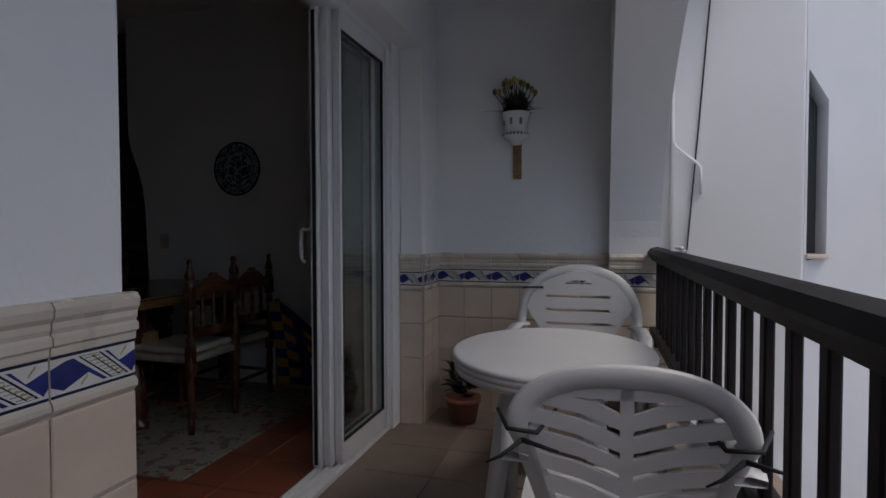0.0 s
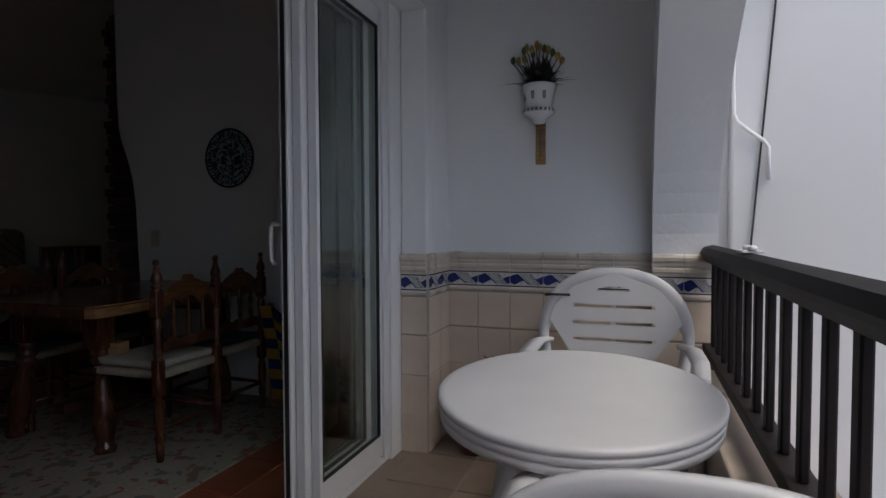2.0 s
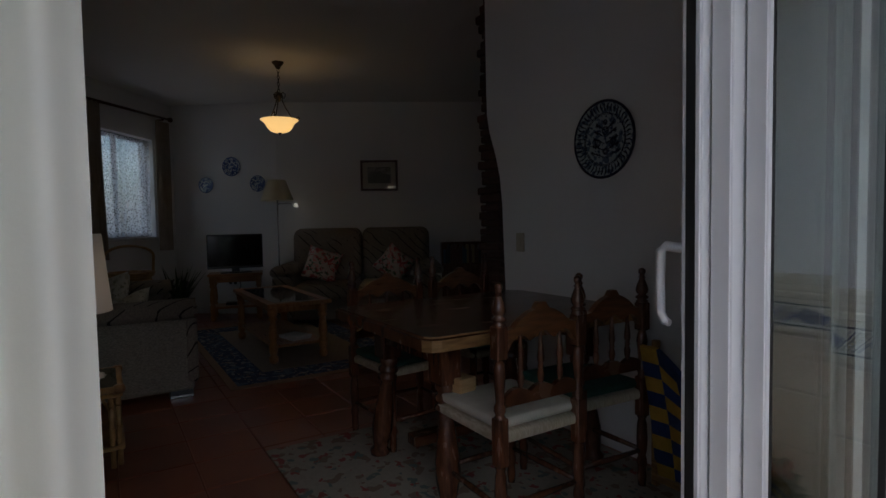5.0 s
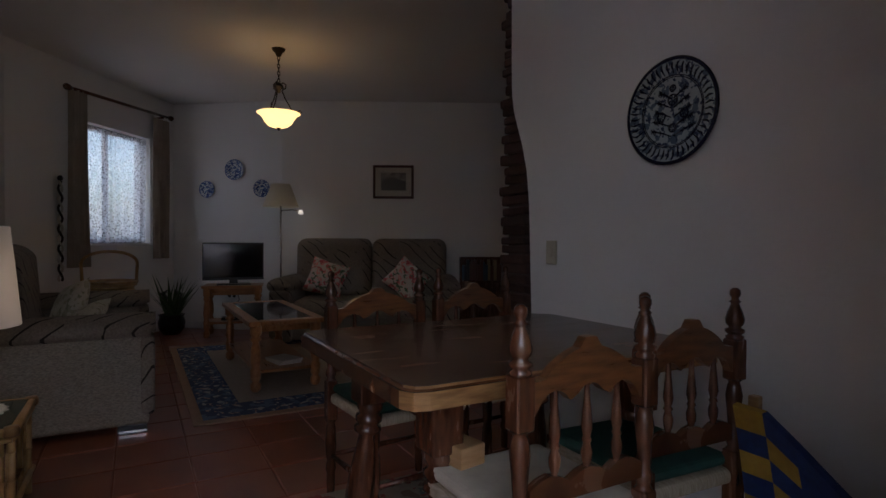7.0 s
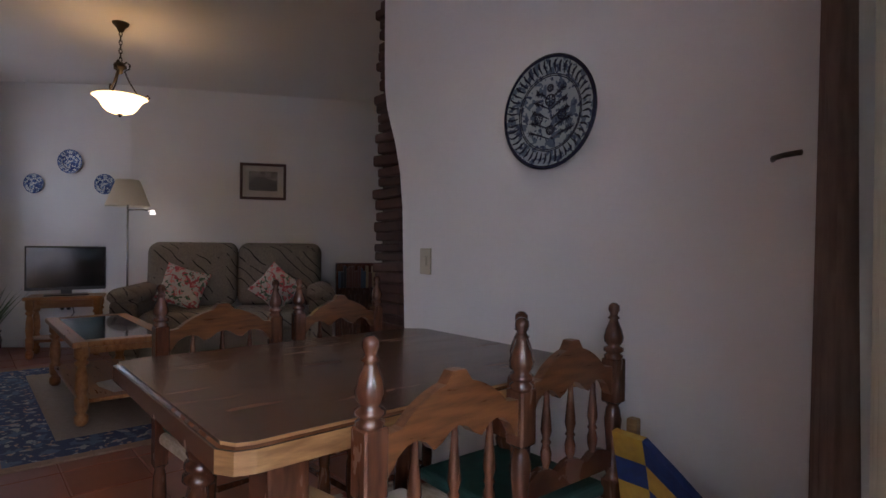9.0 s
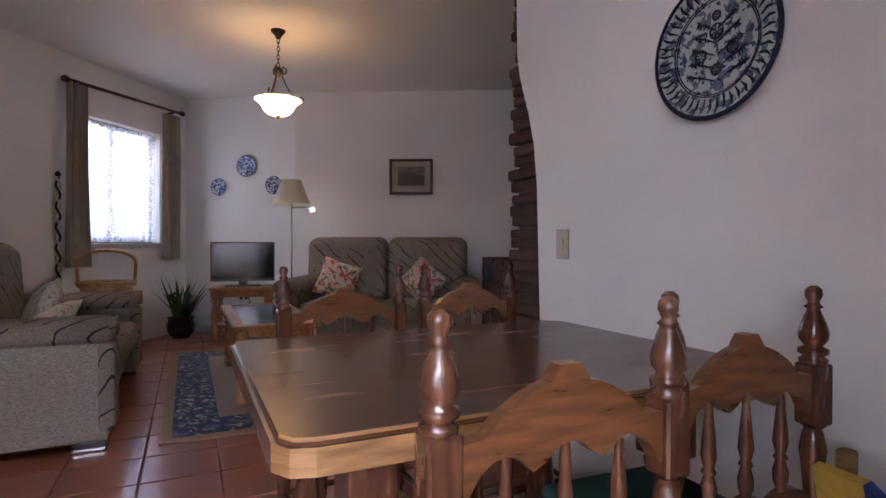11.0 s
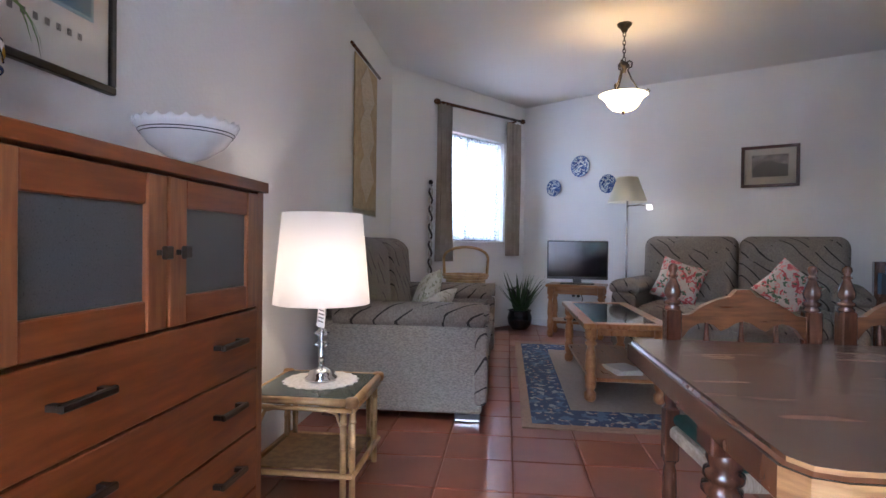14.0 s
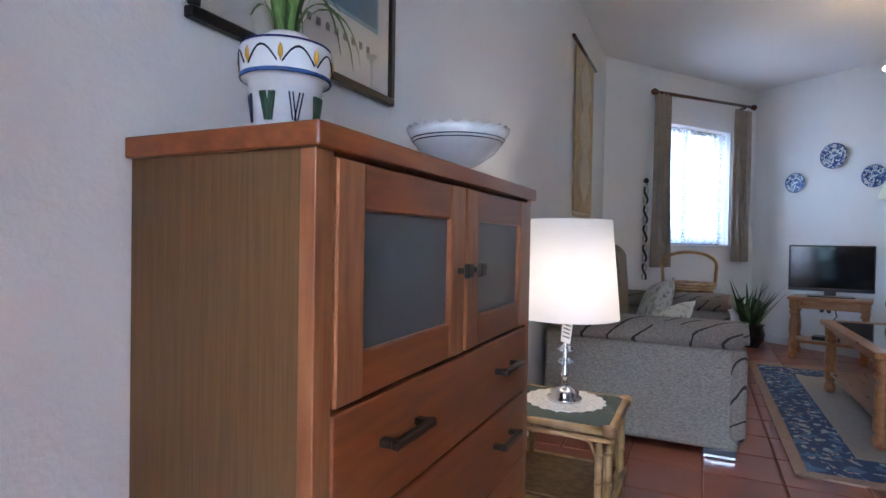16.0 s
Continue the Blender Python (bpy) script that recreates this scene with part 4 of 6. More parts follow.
for k in range(15):
    u = -1 + 2 * (k + 0.5) / 15
    x, z = 0.115 * u + rnd.uniform(-0.012, 0.012), 0.44 + 0.135 * math.sqrt(1 - 0.8 * u * u) * rnd.uniform(0.55, 1.0)
    y = -0.075 - rnd.uniform(0.0, 0.05)
    tube(gr, [(x * 0.3, -0.06, 0.38), (x * 0.8, y, z - 0.03), (x, y, z)], 0.0028, 5)
    fl = fresh()
    lathe(fl, [(0.0, -0.004), (0.009, 0.002), (0.013, 0.016), (0.009, 0.030), (0.0, 0.036)], 8, pose(x, y, z, 0, 14 * u))
    for q in range(5):
        blade(fl, (x, y, z), 0.35, q * 1.257, 0.042, 0.011, -0.35, 4, fold=-0.3)
    part("flower", fl, petal_yellow if k % 3 else leaf_green, wall_vase, "faded yellow flower" if k % 3 else "green bud")
part("foliage", gr, leaf_dark, wall_vase, "dark dried leaves")

pot = empty("flower_pot", pose(0.42, 2.74, 0), "red geranium in a clay pot on the terrace floor", "potted plant")
part("pot", lathe(fresh(), [(0.0, 0.0), (0.075, 0.0), (0.10, 0.12), (0.108, 0.125), (0.108, 0.15), (0.095, 0.15), (0.0, 0.13)], 24), clay, pot)
lf = fresh()
for k in range(90):
    a, l = rnd.uniform(0, 6.28), rnd.uniform(0.1, 1.2)
    blade(lf, (0.06 * math.cos(a), 0.06 * math.sin(a), 0.15 + rnd.uniform(0, 0.20)), l, a, rnd.uniform(0.05, 0.10), rnd.uniform(0.022, 0.036), 1.1, 3)
for c in range(3):
    cx, cy = 0.09 - 0.06 * c, -0.05 + 0.03 * c
    pt = fresh()
    for k in range(16):
        blade(pt, (cx + rnd.uniform(-0.03, 0.03), cy + rnd.uniform(-0.03, 0.03), 0.47 - 0.05 * c + rnd.uniform(-0.015, 0.015)), rnd.uniform(0, 1.2), rnd.uniform(0, 6.28), 0.028, 0.014, 0.5, 2)
    part("flower_head", pt, petal_red, pot, "bright red geranium flowers")
part("foliage", lf, leaf_dark, pot)

# ---- dining corner ----
POST = [(0.0, 0.0), (0.016, 0.0), (0.019, 0.05), (0.017, 0.09), (0.022, 0.11), (0.021, 0.13), (0.016, 0.145), (0.021, 0.17), (0.024, 0.22), (0.021, 0.29), (0.016, 0.31), (0.023, 0.325)]
FINIAL = [(0.024, 0.0), (0.026, 0.008), (0.018, 0.014), (0.027, 0.020), (0.027, 0.028), (0.016, 0.034), (0.025, 0.046), (0.027, 0.058), (0.022, 0.078), (0.013, 0.100), (0.011, 0.106), (0.017, 0.110), (0.011, 0.116), (0.010, 0.120), (0.0155, 0.132), (0.0145, 0.144), (0.007, 0.151), (0.0, 0.152)]


def dining_chair(m, w, label, cushion):
    """A turned wooden chair that faces +x, its back posts at x = 0 and y = 0 and w."""
    root = empty("dining_chair", m, label, "chair", "chairs round the dining table")
    for y in (0.0, w):
        p = fresh()
        lathe(p, POST, 16, pose(0, y, 0))
        box(p, -0.023, 0.023, y - 0.023, y + 0.023, 0.325, 0.50, 0.004, 1)
        lathe(p, [(0.023, 0.50), (0.016, 0.51), (0.022, 0.525), (0.022, 0.54), (0.015, 0.555), (0.02, 0.62), (0.024, 0.66), (0.019, 0.69), (0.015, 0.70), (0.023, 0.708)], 16, pose(0, y, 0))
        box(p, -0.024, 0.024, y - 0.024, y + 0.024, 0.708, 0.828, 0.004, 1)
        lathe(p, FINIAL, 18, pose(0, y, 0.828))
        part("post", p, wood_dark_up, root, "turned back post with finial")
    crest = [(0.024, 0.735), (0.024, 0.81), (0.05, 0.812)]
    n = 16
    for k in range(n + 1):
        u = k / n
        y = 0.06 + (w - 0.12) * u
        z = 0.815 + 0.062 * math.sin(math.pi * u) ** 0.8
        if abs(u - 0.5) < 0.07:
            z += 0.02
        crest.append((y, z))
    crest += [(w - 0.05, 0.812), (w - 0.024, 0.81), (w - 0.024, 0.735)]
    for k in range(n + 1):
        u = 1 - k / n
        y = 0.03 + (w - 0.06) * u
        crest.append((y, 0.735 + 0.045 * abs(math.sin(2 * math.pi * u * 1.5)) ** 0.7 + 0.012 * math.sin(math.pi * u)))
    part("crest_rail", slab(fresh(), crest, "x", -0.013, 0.013), wood_crest, root, "scalloped chestnut crest rail")
    part("lower_rail", slab(fresh(), [(0.02, 0.535), (w - 0.02, 0.535), (w - 0.02, 0.575)] + [(w - 0.02 - (w - 0.04) * k / 12, 0.575 + 0.022 * abs(math.sin(math.pi * k / 4))) for k in range(1, 12)] + [(0.02, 0.575)], "x", -0.011, 0.011), wood_dark, root)
    for k in range(3):
        y = w * (k + 1) / 4
        s = lathe(fresh(), [(0.007, 0.57), (0.010, 0.585), (0.008, 0.595), (0.013, 0.612), (0.014, 0.63), (0.009, 0.65), (0.013, 0.656), (0.009, 0.664), (0.014, 0.685), (0.012, 0.71), (0.008, 0.75), (0.006, 0.79)], 12, pose(0, y, 0))
        part("spindle", s, wood_dark_up, root)
    for y in (0.015, w - 0.015):
        l = fresh()
        lathe(l, POST[:-1] + [(0.02, 0.325), (0.022, 0.40), (0.02, 0.45), (0.0, 0.455)], 16, pose(0.40, y, 0))
        part("leg", l, wood_dark_up, root)
    for z, pts in ((0.17, [((0, 0), (0.4, 0.015)), ((0, w), (0.4, w - 0.015)), ((0.4, 0.015), (0.4, w - 0.015)), ((0, 0), (0, w))]),):
        for (xa, ya), (xb, yb) in pts:
            t = fresh()
            tube(t, [(xa, ya, z), ((xa + xb) / 2, (ya + yb) / 2, z), (xb, yb, z)], [0.009, 0.013, 0.009], 8)
            part("stretcher", t, wood_dark_up, root)
    part("seat", boxed(-0.01, 0.42, -0.01, w + 0.01, 0.40, 0.445, 0.018, 3), rush, root, "woven rush seat")
    c = fresh()
    box(c, 0.01, 0.41, 0.0, w, 0.447, 0.485, 0.018, 3)
    part("cushion", c, cushion, root, "flat tied seat cushion")
    return root


DC = "dark turned wooden dining chair with rush seat beside the table"
dining_chair(pose(-0.965, 2.10, 0, 0, 0, 180) @ pose(0, -0.385, 0), 0.385, DC, cushion_white)
dining_chair(pose(-1.035, 2.565, 0, 0, 0, 177) @ pose(0, -0.365, 0), 0.365, DC, cushion_green)
dining_chair(pose(-2.36, 2.13, 0, 0, 0, 4), 0.45, "dark turned wooden dining chair pushed in under the table", cushion_green)
dining_chair(pose(-2.42, 2.70, 0, 0, 0, 2), 0.42, "dark turned wooden dining chair pushed in under the table", cushion_green)

table = empty("dining_table", pose(-1.655, 2.535, 0), "heavy dark walnut dining table with turned splayed legs", "table")
X, Y = 0.48, 0.60
outline = [(-X + 0.02, -Y + 0.0), (X - 0.05, -Y), (X - 0.012, -Y + 0.022), (X, -Y + 0.06), (X, Y - 0.05), (X - 0.06, Y), (-X + 0.07, Y), (-X, Y - 0.07), (-X, -Y + 0.05)]
tt = fresh()
slab(tt, outline, "z", 0.708, 0.765)
es = [e for e in tt.edges if all(v.co.z > 0.76 for v in e.verts)]
bmesh.ops.bevel(tt, geom=es, offset=0.012, segments=3, affect='EDGES')
# only upright faces turned towards +x get the paler edge material
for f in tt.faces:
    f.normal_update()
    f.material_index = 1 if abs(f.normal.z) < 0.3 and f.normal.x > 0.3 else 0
part("tabletop", tt, [wood_table, wood_edge], table, "walnut top with paler edge on one side")
LEG = [(0.0, 0.0), (0.045, 0.0), (0.052, 0.03), (0.035, 0.05), (0.045, 0.09), (0.055, 0.16), (0.05, 0.24), (0.034, 0.36), (0.03, 0.40), (0.05, 0.415), (0.05, 0.43), (0.036, 0.44), (0.05, 0.455), (0.05, 0.47), (0.036, 0.48), (0.048, 0.50), (0.048, 0.52), (0.04, 0.53)]
for sx, sy in ((1, -1), (-1, -1), (1, 1), (-1, 1)):
    l = fresh()
    lean = Matrix.Translation((sx * 0.33, sy * 0.43, 0)) @ Matrix.Rotation(radians(-7 * sx), 4, 'Y') @ Matrix.Rotation(radians(4 * sy), 4, 'X')
    lathe(l, LEG, 24, lean)
    box(l, sx * 0.27 - 0.055, sx * 0.27 + 0.055, sy * 0.40 - 0.05, sy * 0.40 + 0.05, 0.52, 0.708, 0.006)
    part("leg", l, wood_dark_up, table, "turned splayed table leg")
for sy in (-1, 1):
    part("apron", boxed(-0.30, 0.30, sy * 0.42 - 0.02, sy * 0.42 + 0.02, 0.60, 0.708, 0.004), wood_dark, table)
part("stretcher", boxed(-0.04, 0.04, -0.42, 0.42, 0.16, 0.21, 0.006), wood_dark, table)
tagged(part("pine_block", boxed(0, 0.13, 0, 0.09, 0, 0.06, 0.004), wood_block, m=pose(-1.42, 2.13, 0.487, 0, 0, 10)), "raw pale pine block lying on the chair cushion", "block")

dining_rug = tagged(part("dining_rug", boxed(-2.35, -0.62, 1.62, 3.12, 0.0, 0.010, 0.004), rug_scroll),
                    "cream rug with scrolling pattern under the dining table", "rug")

plate = empty("wall_plate", pose(-1.40, 3.148, 1.60, 90, 0, 0), "large decorated ceramic plate with dark rim on the wall", "plate")
R = 0.198
part("dish", lathe(fresh(), [(0.0, 0.012), (0.11, 0.012), (0.125, 0.018), (R - 0.008, 0.034), (R, 0.032), (R, 0.026), (0.12, 0.004), (0.0, 0.0)], 64), plate_ground, plate)
part("rim", lathe(fresh(), [(R - 0.012, 0.033), (R - 0.006, 0.038), (R + 0.002, 0.033), (R, 0.028)], 64), tile_navy, plate, "dark blue rim")
deco = fresh()
def plate_z(r):
    return 0.0135 if r < 0.11 else 0.0135 + (r - 0.11) * 0.27
for k in range(46):
    a = 2 * math.pi * k / 46
    r0, r1 = 0.140, R - 0.018
    tube(deco, [((r0) * math.cos(a), r0 * math.sin(a), plate_z(r0) + 0.001), (0.165 * math.cos(a + 0.03), 0.165 * math.sin(a + 0.03), plate_z(0.165) + 0.001), (r1 * math.cos(a), r1 * math.sin(a), plate_z(r1) + 0.001)], [0.0015, 0.0045, 0.002], 5)
for r in (0.128, 0.134):
    tube(deco, [(r * math.cos(radians(q)), r * math.sin(radians(q)), plate_z(r) + 0.001) for q in range(0, 360, 8)], 0.002, 5, closed=True)
rnd = random.Random(11)
for sx in (1, -1):
    for k in range(5):
        b0 = -0.09 + 0.035 * k
        pts = [(sx * (0.006 + 0.085 * math.sin(q * 0.55) * (1 - 0.1 * k)), b0 + 0.022 * q - 0.004 * q * q, plate_z(0) + 0.001) for q in range(5)]
        tube(deco, pts, [0.002, 0.003, 0.003, 0.003, 0.002], 5)
        for q in range(1, 5):
            x, y, z = pts[q]
            for e in range(3):
                an = e * 2.1 + k
                tube(deco, [(x, y, z), (x + 0.013 * math.cos(an), y + 0.013 * math.sin(an), z)], [0.003, 0.001], 5)
for cx, cy, r in ((0, 0.045, 0.020), (0.05, -0.012, 0.017), (-0.05, -0.012, 0.017), (0, -0.06, 0.015), (0, 0.088, 0.012)):
    tube(deco, [(cx + r * math.cos(radians(q)), cy + r * math.sin(radians(q)), plate_z(0) + 0.001) for q in range(0, 360, 24)], 0.0028, 5, closed=True)
    for k in range(7):
        a = 2 * math.pi * k / 7
        tube(deco, [(cx + 0.2 * r * math.cos(a), cy + 0.2 * r * math.sin(a), plate_z(0) + 0.001), (cx + 0.85 * r * math.cos(a), cy + 0.85 * r * math.sin(a), plate_z(0) + 0.001)], [0.001, 0.0028], 5)
part("decoration", deco, tile_navy, plate, "dark blue painted flowers and leaves")

sw = empty("light_switch", pose(-2.09, 3.15, 1.06), "ivory plastic light switch plate on the wall", "switch")
part("plate", boxed(-0.037, 0.037, -0.009, 0, -0.058, 0.058, 0.004), switch_plastic, sw)
part("rocker", boxed(-0.012, 0.012, -0.014, -0.008, -0.022, 0.022, 0.003), switch_plastic, sw)

# folded canvas chair in the corner
sling = empty("canvas_deck_chair", pose(-0.66, 2.94, 0), "folded deck chair in blue and yellow checked canvas", "deck chair")
cb = fresh()
nx, ny = 7, 9
for j in range(ny):
    for k in range(nx):
        def pt(u, v):
            x = -0.32 + 0.62 * u
            z = 0.05 + (0.60 - 0.42 * max(0.0, u - 0.15)) * v
            return Vector((x, 0.14 * (1 - v) - 0.10 + 0.03 * math.sin(3 * u + 2 * v), z))
        u0, u1, v0, v1 = k / nx, (k + 1) / nx, j / ny, (j + 1) / ny
        f = cb.faces.new([cb.verts.new(pt(*q)) for q in ((u0, v0), (u1, v0), (u1, v1), (u0, v1))])
        f.material_index = (j + k) % 2 if (k % 3 != 2) else 1
bmesh.ops.remove_doubles(cb, verts=cb.verts[:], dist=1e-4)
bmesh.ops.solidify(cb, geom=cb.faces[:], thickness=0.02)
part("canvas", cb, [cotton_yellow, cotton_blue], sling, "checked canvas")
sf = fresh()
for x0, x1, zt in ((-0.34, -0.31, 0.66), (0.30, 0.33, 0.30)):
    box(sf, x0, x1, 0.03, 0.06, 0.0, zt, 0.005)
box(sf, -0.34, 0.33, 0.03, 0.06, 0.03, 0.06, 0.005)
part("frame", sf, wood_edge, sling, "wooden frame")

# brick jamb of the arch beyond the dining wall
jamb = structure("wall_brick_jamb", boxed(-2.77, -2.26, 3.385, 3.60, 0, CEIL), mortar, "mortar core of the exposed brick arch jamb", "wall")
rnd = random.Random(3)
BRICKS = [mesh_of("brick", boxed(-0.27, 0.27, -0.12, 0.12, -0.026, 0.026, 0.008, 1), brick_red)]
z, k = 0.0, 0
while z < CEIL - 0.06:
    hgt = rnd.uniform(0.052, 0.07)
    o = new("brick", BRICKS[0])
    o.parent = jamb
    curve = max(0.0, z - 1.45)
    o.location = (-2.53 + rnd.uniform(-0.02, 0.02), 3.485 + rnd.uniform(-0.012, 0.006), z + hgt / 2)
    o.rotation_euler = (rnd.uniform(-0.03, 0.03), rnd.uniform(-0.04, 0.04), rnd.uniform(-0.04, 0.04))
    o.scale = (1 + rnd.uniform(-0.05, 0.1), 1, hgt / 0.058)
    z += hgt

# ---- living room: window ----
def on_wall(wm, u, v, z):
    """A pose on a wall: u along it, v into the room, z up; its own x runs along the wall and its -y looks into the room."""
    return wm @ Matrix.Translation((u, -v, z))


u0, u1, z0, z1 = WIN
win = empty("window_1", WM @ Matrix.Translation((0, 0, 0)), "small dark framed window with lace net curtain", "window", kind="structure")
wf = fresh()
for a, b, c, d in ((u0, u0 + 0.045, z0, z1), (u1 - 0.045, u1, z0, z1), ((u0 + u1) / 2 - 0.025, (u0 + u1) / 2 + 0.025, z0, z1)):
    box(wf, a, b, 0.10, 0.14, c, d, 0.004, 1)
box(wf, u0, u1, 0.10, 0.14, z0, z0 + 0.05, 0.004, 1)
box(wf, u0, u1, 0.10, 0.14, z1 - 0.05, z1, 0.004, 1)
part("window_frame", wf, steel_window, win, "dark window frame")
for a, b in ((u0 + 0.045, (u0 + u1) / 2 - 0.025), ((u0 + u1) / 2 + 0.025, u1 - 0.045)):
    g = part("pane", boxed(a, b, 0.118, 0.122, z0 + 0.05, z1 - 0.05), grey_glass, win)
    g.visible_shadow = False
part("window_sill", boxed(u0 - 0.02, u1 + 0.02, -0.03, 0.1, z0 - 0.03, z0 - 0.002, 0.005), ceramic, win)
net = tagged(part("net_curtain", cloth(fresh(), (u0 + 0.01, 0.05), (u1 - 0.01, 0.05), z0 + 0.01, z1 - 0.02, 9, 0.012, 110, 10, 2), lace, smooth=True),
             "white lace net curtain with patterned hem in the window", "curtain")
net.matrix_world = WM.copy()
rod = empty("curtain_rod", WM @ Matrix.Translation((0, 0, 0)), "dark wooden curtain rod with turned ends over the window", "curtain rod")
r = fresh()
tube(r, [(0.60, -0.09, 2.55), (2.12, -0.09, 2.60)], 0.016, 12)
part("pole", r, wood_dark, rod)
for u, z in ((0.57, 2.549), (2.14, 2.601)):
    part("finial", lathe(fresh(), [(0.0, -0.05), (0.02, -0.04), (0.032, -0.02), (0.03, 0.01), (0.02, 0.03), (0.016, 0.05)], 16, Matrix.Translation((u, -0.09, z)) @ Matrix.Rotation(radians(90 if u < 1 else -90), 4, 'Y')), wood_dark, rod)
for u, z in ((0.68, 2.553), (2.00, 2.596)):
    part("bracket", boxed(u - 0.012, u + 0.012, -0.09, 0.0, z - 0.03, z - 0.012, 0.003), wood_dark, rod)
for a, b, zb, sd in ((0.575, 0.80, 0.84, 21), (1.83, 2.11, 0.89, 22)):
    c = tagged(part("window_curtain", cloth(fresh(), (a, -0.09), (b, -0.09), zb, 2.55, 3.5, 0.026, 70, 16, sd, 0.08), drape, smooth=True),
               "heavy beige curtain drawn beside the window", "curtain", "window curtains")
    c.matrix_world = WM.copy()
tw = fresh()
for ph in (0, math.pi):
    tube(tw, [(0.53 + 0.016 * math.cos(q * 0.55 + ph), -0.04 + 0.016 * math.sin(q * 0.55 + ph), 1.66 - 0.0165 * q) for q in range(58)], 0.011, 6, mi=1 if ph else 0)
lathe(tw, [(0.0, 1.655), (0.022, 1.67), (0.026, 1.69), (0.014, 1.71), (0.0, 1.715)], 12, Matrix.Translation((0.53, -0.04, 0)))
twisted = tagged(part("twisted_cord", tw, [iron, cushion_white]), "dark and cream twisted cord hanging on the wall beside the curtain", "cord")
twisted.matrix_world = WM.copy()

# ---- wall decorations ----
for u, z, rad in ((0.47, 1.745, 0.105), (0.84, 1.985, 0.128), (1.20, 1.75, 0.108)):
    p = empty("small_plate", on_wall(PM, u, 0.002, z) @ pose(0, 0, 0, 90, 0, 0), "blue and white flowered ceramic plate hung on the wall", "plate", "plates on the wall")
    part("dish", lathe(fresh(), [(0.0, 0.008), (rad * 0.55, 0.008), (rad * 0.65, 0.012), (rad * 0.97, 0.02), (rad, 0.018), (rad * 0.9, 0.01), (rad * 0.5, 0.0), (0.0, 0.0)], 40), plate_blue, p)
    part("rim", lathe(fresh(), [(rad * 0.94, 0.0195), (rad * 0.97, 0.022), (rad * 1.0, 0.019)], 40), ceramic_blue, p)
    part("ring", lathe(fresh(), [(rad * 0.58, 0.009), (rad * 0.60, 0.0115), (rad * 0.63, 0.0115)], 40), tile_blue, p)


def framed(name, m, w, h, frame_w, frame_mat, label):
    """A framed picture that looks along its own -y."""
    root = empty(name, m, label, "picture")
    fb = fresh()
    for a, b, c, d in ((-w / 2, w / 2, h / 2 - frame_w, h / 2), (-w / 2, w / 2, -h / 2, -h / 2 + frame_w), (-w / 2, -w / 2 + frame_w, -h / 2 + frame_w, h / 2 - frame_w), (w / 2 - frame_w, w / 2, -h / 2 + frame_w, h / 2 - frame_w)):
        box(fb, a, b, -0.022, 0.0, c, d, 0.003, 1)
    part("frame", fb, frame_mat, root)
    return root


pic = framed("framed_engraving", on_wall(SM, 1.36, 0.003, 1.835), 0.50, 0.41, 0.03, mahogany, "old landscape engraving in a mahogany frame on the wall")
part("mount", boxed(-0.22, 0.22, -0.008, -0.002, -0.175, 0.175), mount, pic)
part("print", boxed(-0.155, 0.155, -0.010, -0.008, -0.105, 0.115), engraving, pic, "grey engraved landscape")
hill = fresh()
slab(hill, [(-0.15, -0.02), (-0.07, 0.035), (0.0, 0.06), (0.06, 0.03), (0.15, 0.01), (0.15, -0.1), (-0.15, -0.1)], "y", -0.0108, -0.0102)
part("hill", hill, ink, pic)
pg = part("glazing", boxed(-0.22, 0.22, -0.0145, -0.013, -0.175, 0.175), clear_glass, pic)
pg.visible_shadow = False

poster = framed("framed_poster", pose(-1.60, 0.423, 1.935, 0, 0, 180), 0.70, 0.96, 0.022, black_frame, "large poster with a blue sail shape in a black frame")
part("mount", boxed(-0.354, 0.354, -0.010, -0.002, -0.459, 0.459), poster_sand, poster)
part("print", boxed(-0.27, 0.27, -0.012, -0.010, -0.30, 0.38), poster_sky, poster, "pale teal printed field")
sail = fresh()
slab(sail, [(0.26, -0.29), (0.26, 0.05)] + arc(-0.04, -0.10, 0.30, 25, 95, 10) + [(-0.02, -0.10), (0.02, -0.29)], "y", -0.0128, -0.0121)
part("sail", sail, poster_teal, poster, "deep teal sail shape")
bars = fresh()
for k in range(14):
    box(bars, -0.24 + 0.035 * k, -0.226 + 0.035 * k, -0.0115, -0.0102, -0.365, -0.347)
part("lettering", bars, ink, poster, "row of small printed marks")
pg = part("glazing", boxed(-0.354, 0.354, -0.0155, -0.014, -0.459, 0.459), clear_glass, poster)
pg.visible_shadow = False

tap = empty("wall_tapestry", pose(-4.82, 0.426, 1.91, 0, 0, 180), "long cream woven tapestry hanging from a stick", "tapestry")
part("cloth", boxed(-0.34, 0.34, -0.014, 0.0, -0.61, 0.56, 0.004), wool_dark, tap, "tan woven border")
for k, (zc, hh) in enumerate(((0.33, 0.22), (0.0, 0.26), (-0.33, 0.22))):
    part("diamond", slab(fresh(), [(0, zc - hh), (0.24, zc - 0.02), (0.15, zc + hh * 0.5), (0, zc + hh), (-0.2, zc + 0.05), (-0.15, zc - hh * 0.4)], "y", -0.018, -0.014), fringe, tap, "cream woven diamond")
fb = fresh()
for k in range(24):
    x = -0.35 + 0.03 * k
    tube(fb, [(x, -0.006, -0.61), (x + 0.004, -0.008, -0.655)], [0.006, 0.002], 5)
part("fringe", fb, fringe, tap)
st = fresh()
tube(st, [(-0.44, -0.01, 0.59), (0.44, -0.01, 0.59)], 0.013, 8)
part("stick", st, wood_dark, tap)

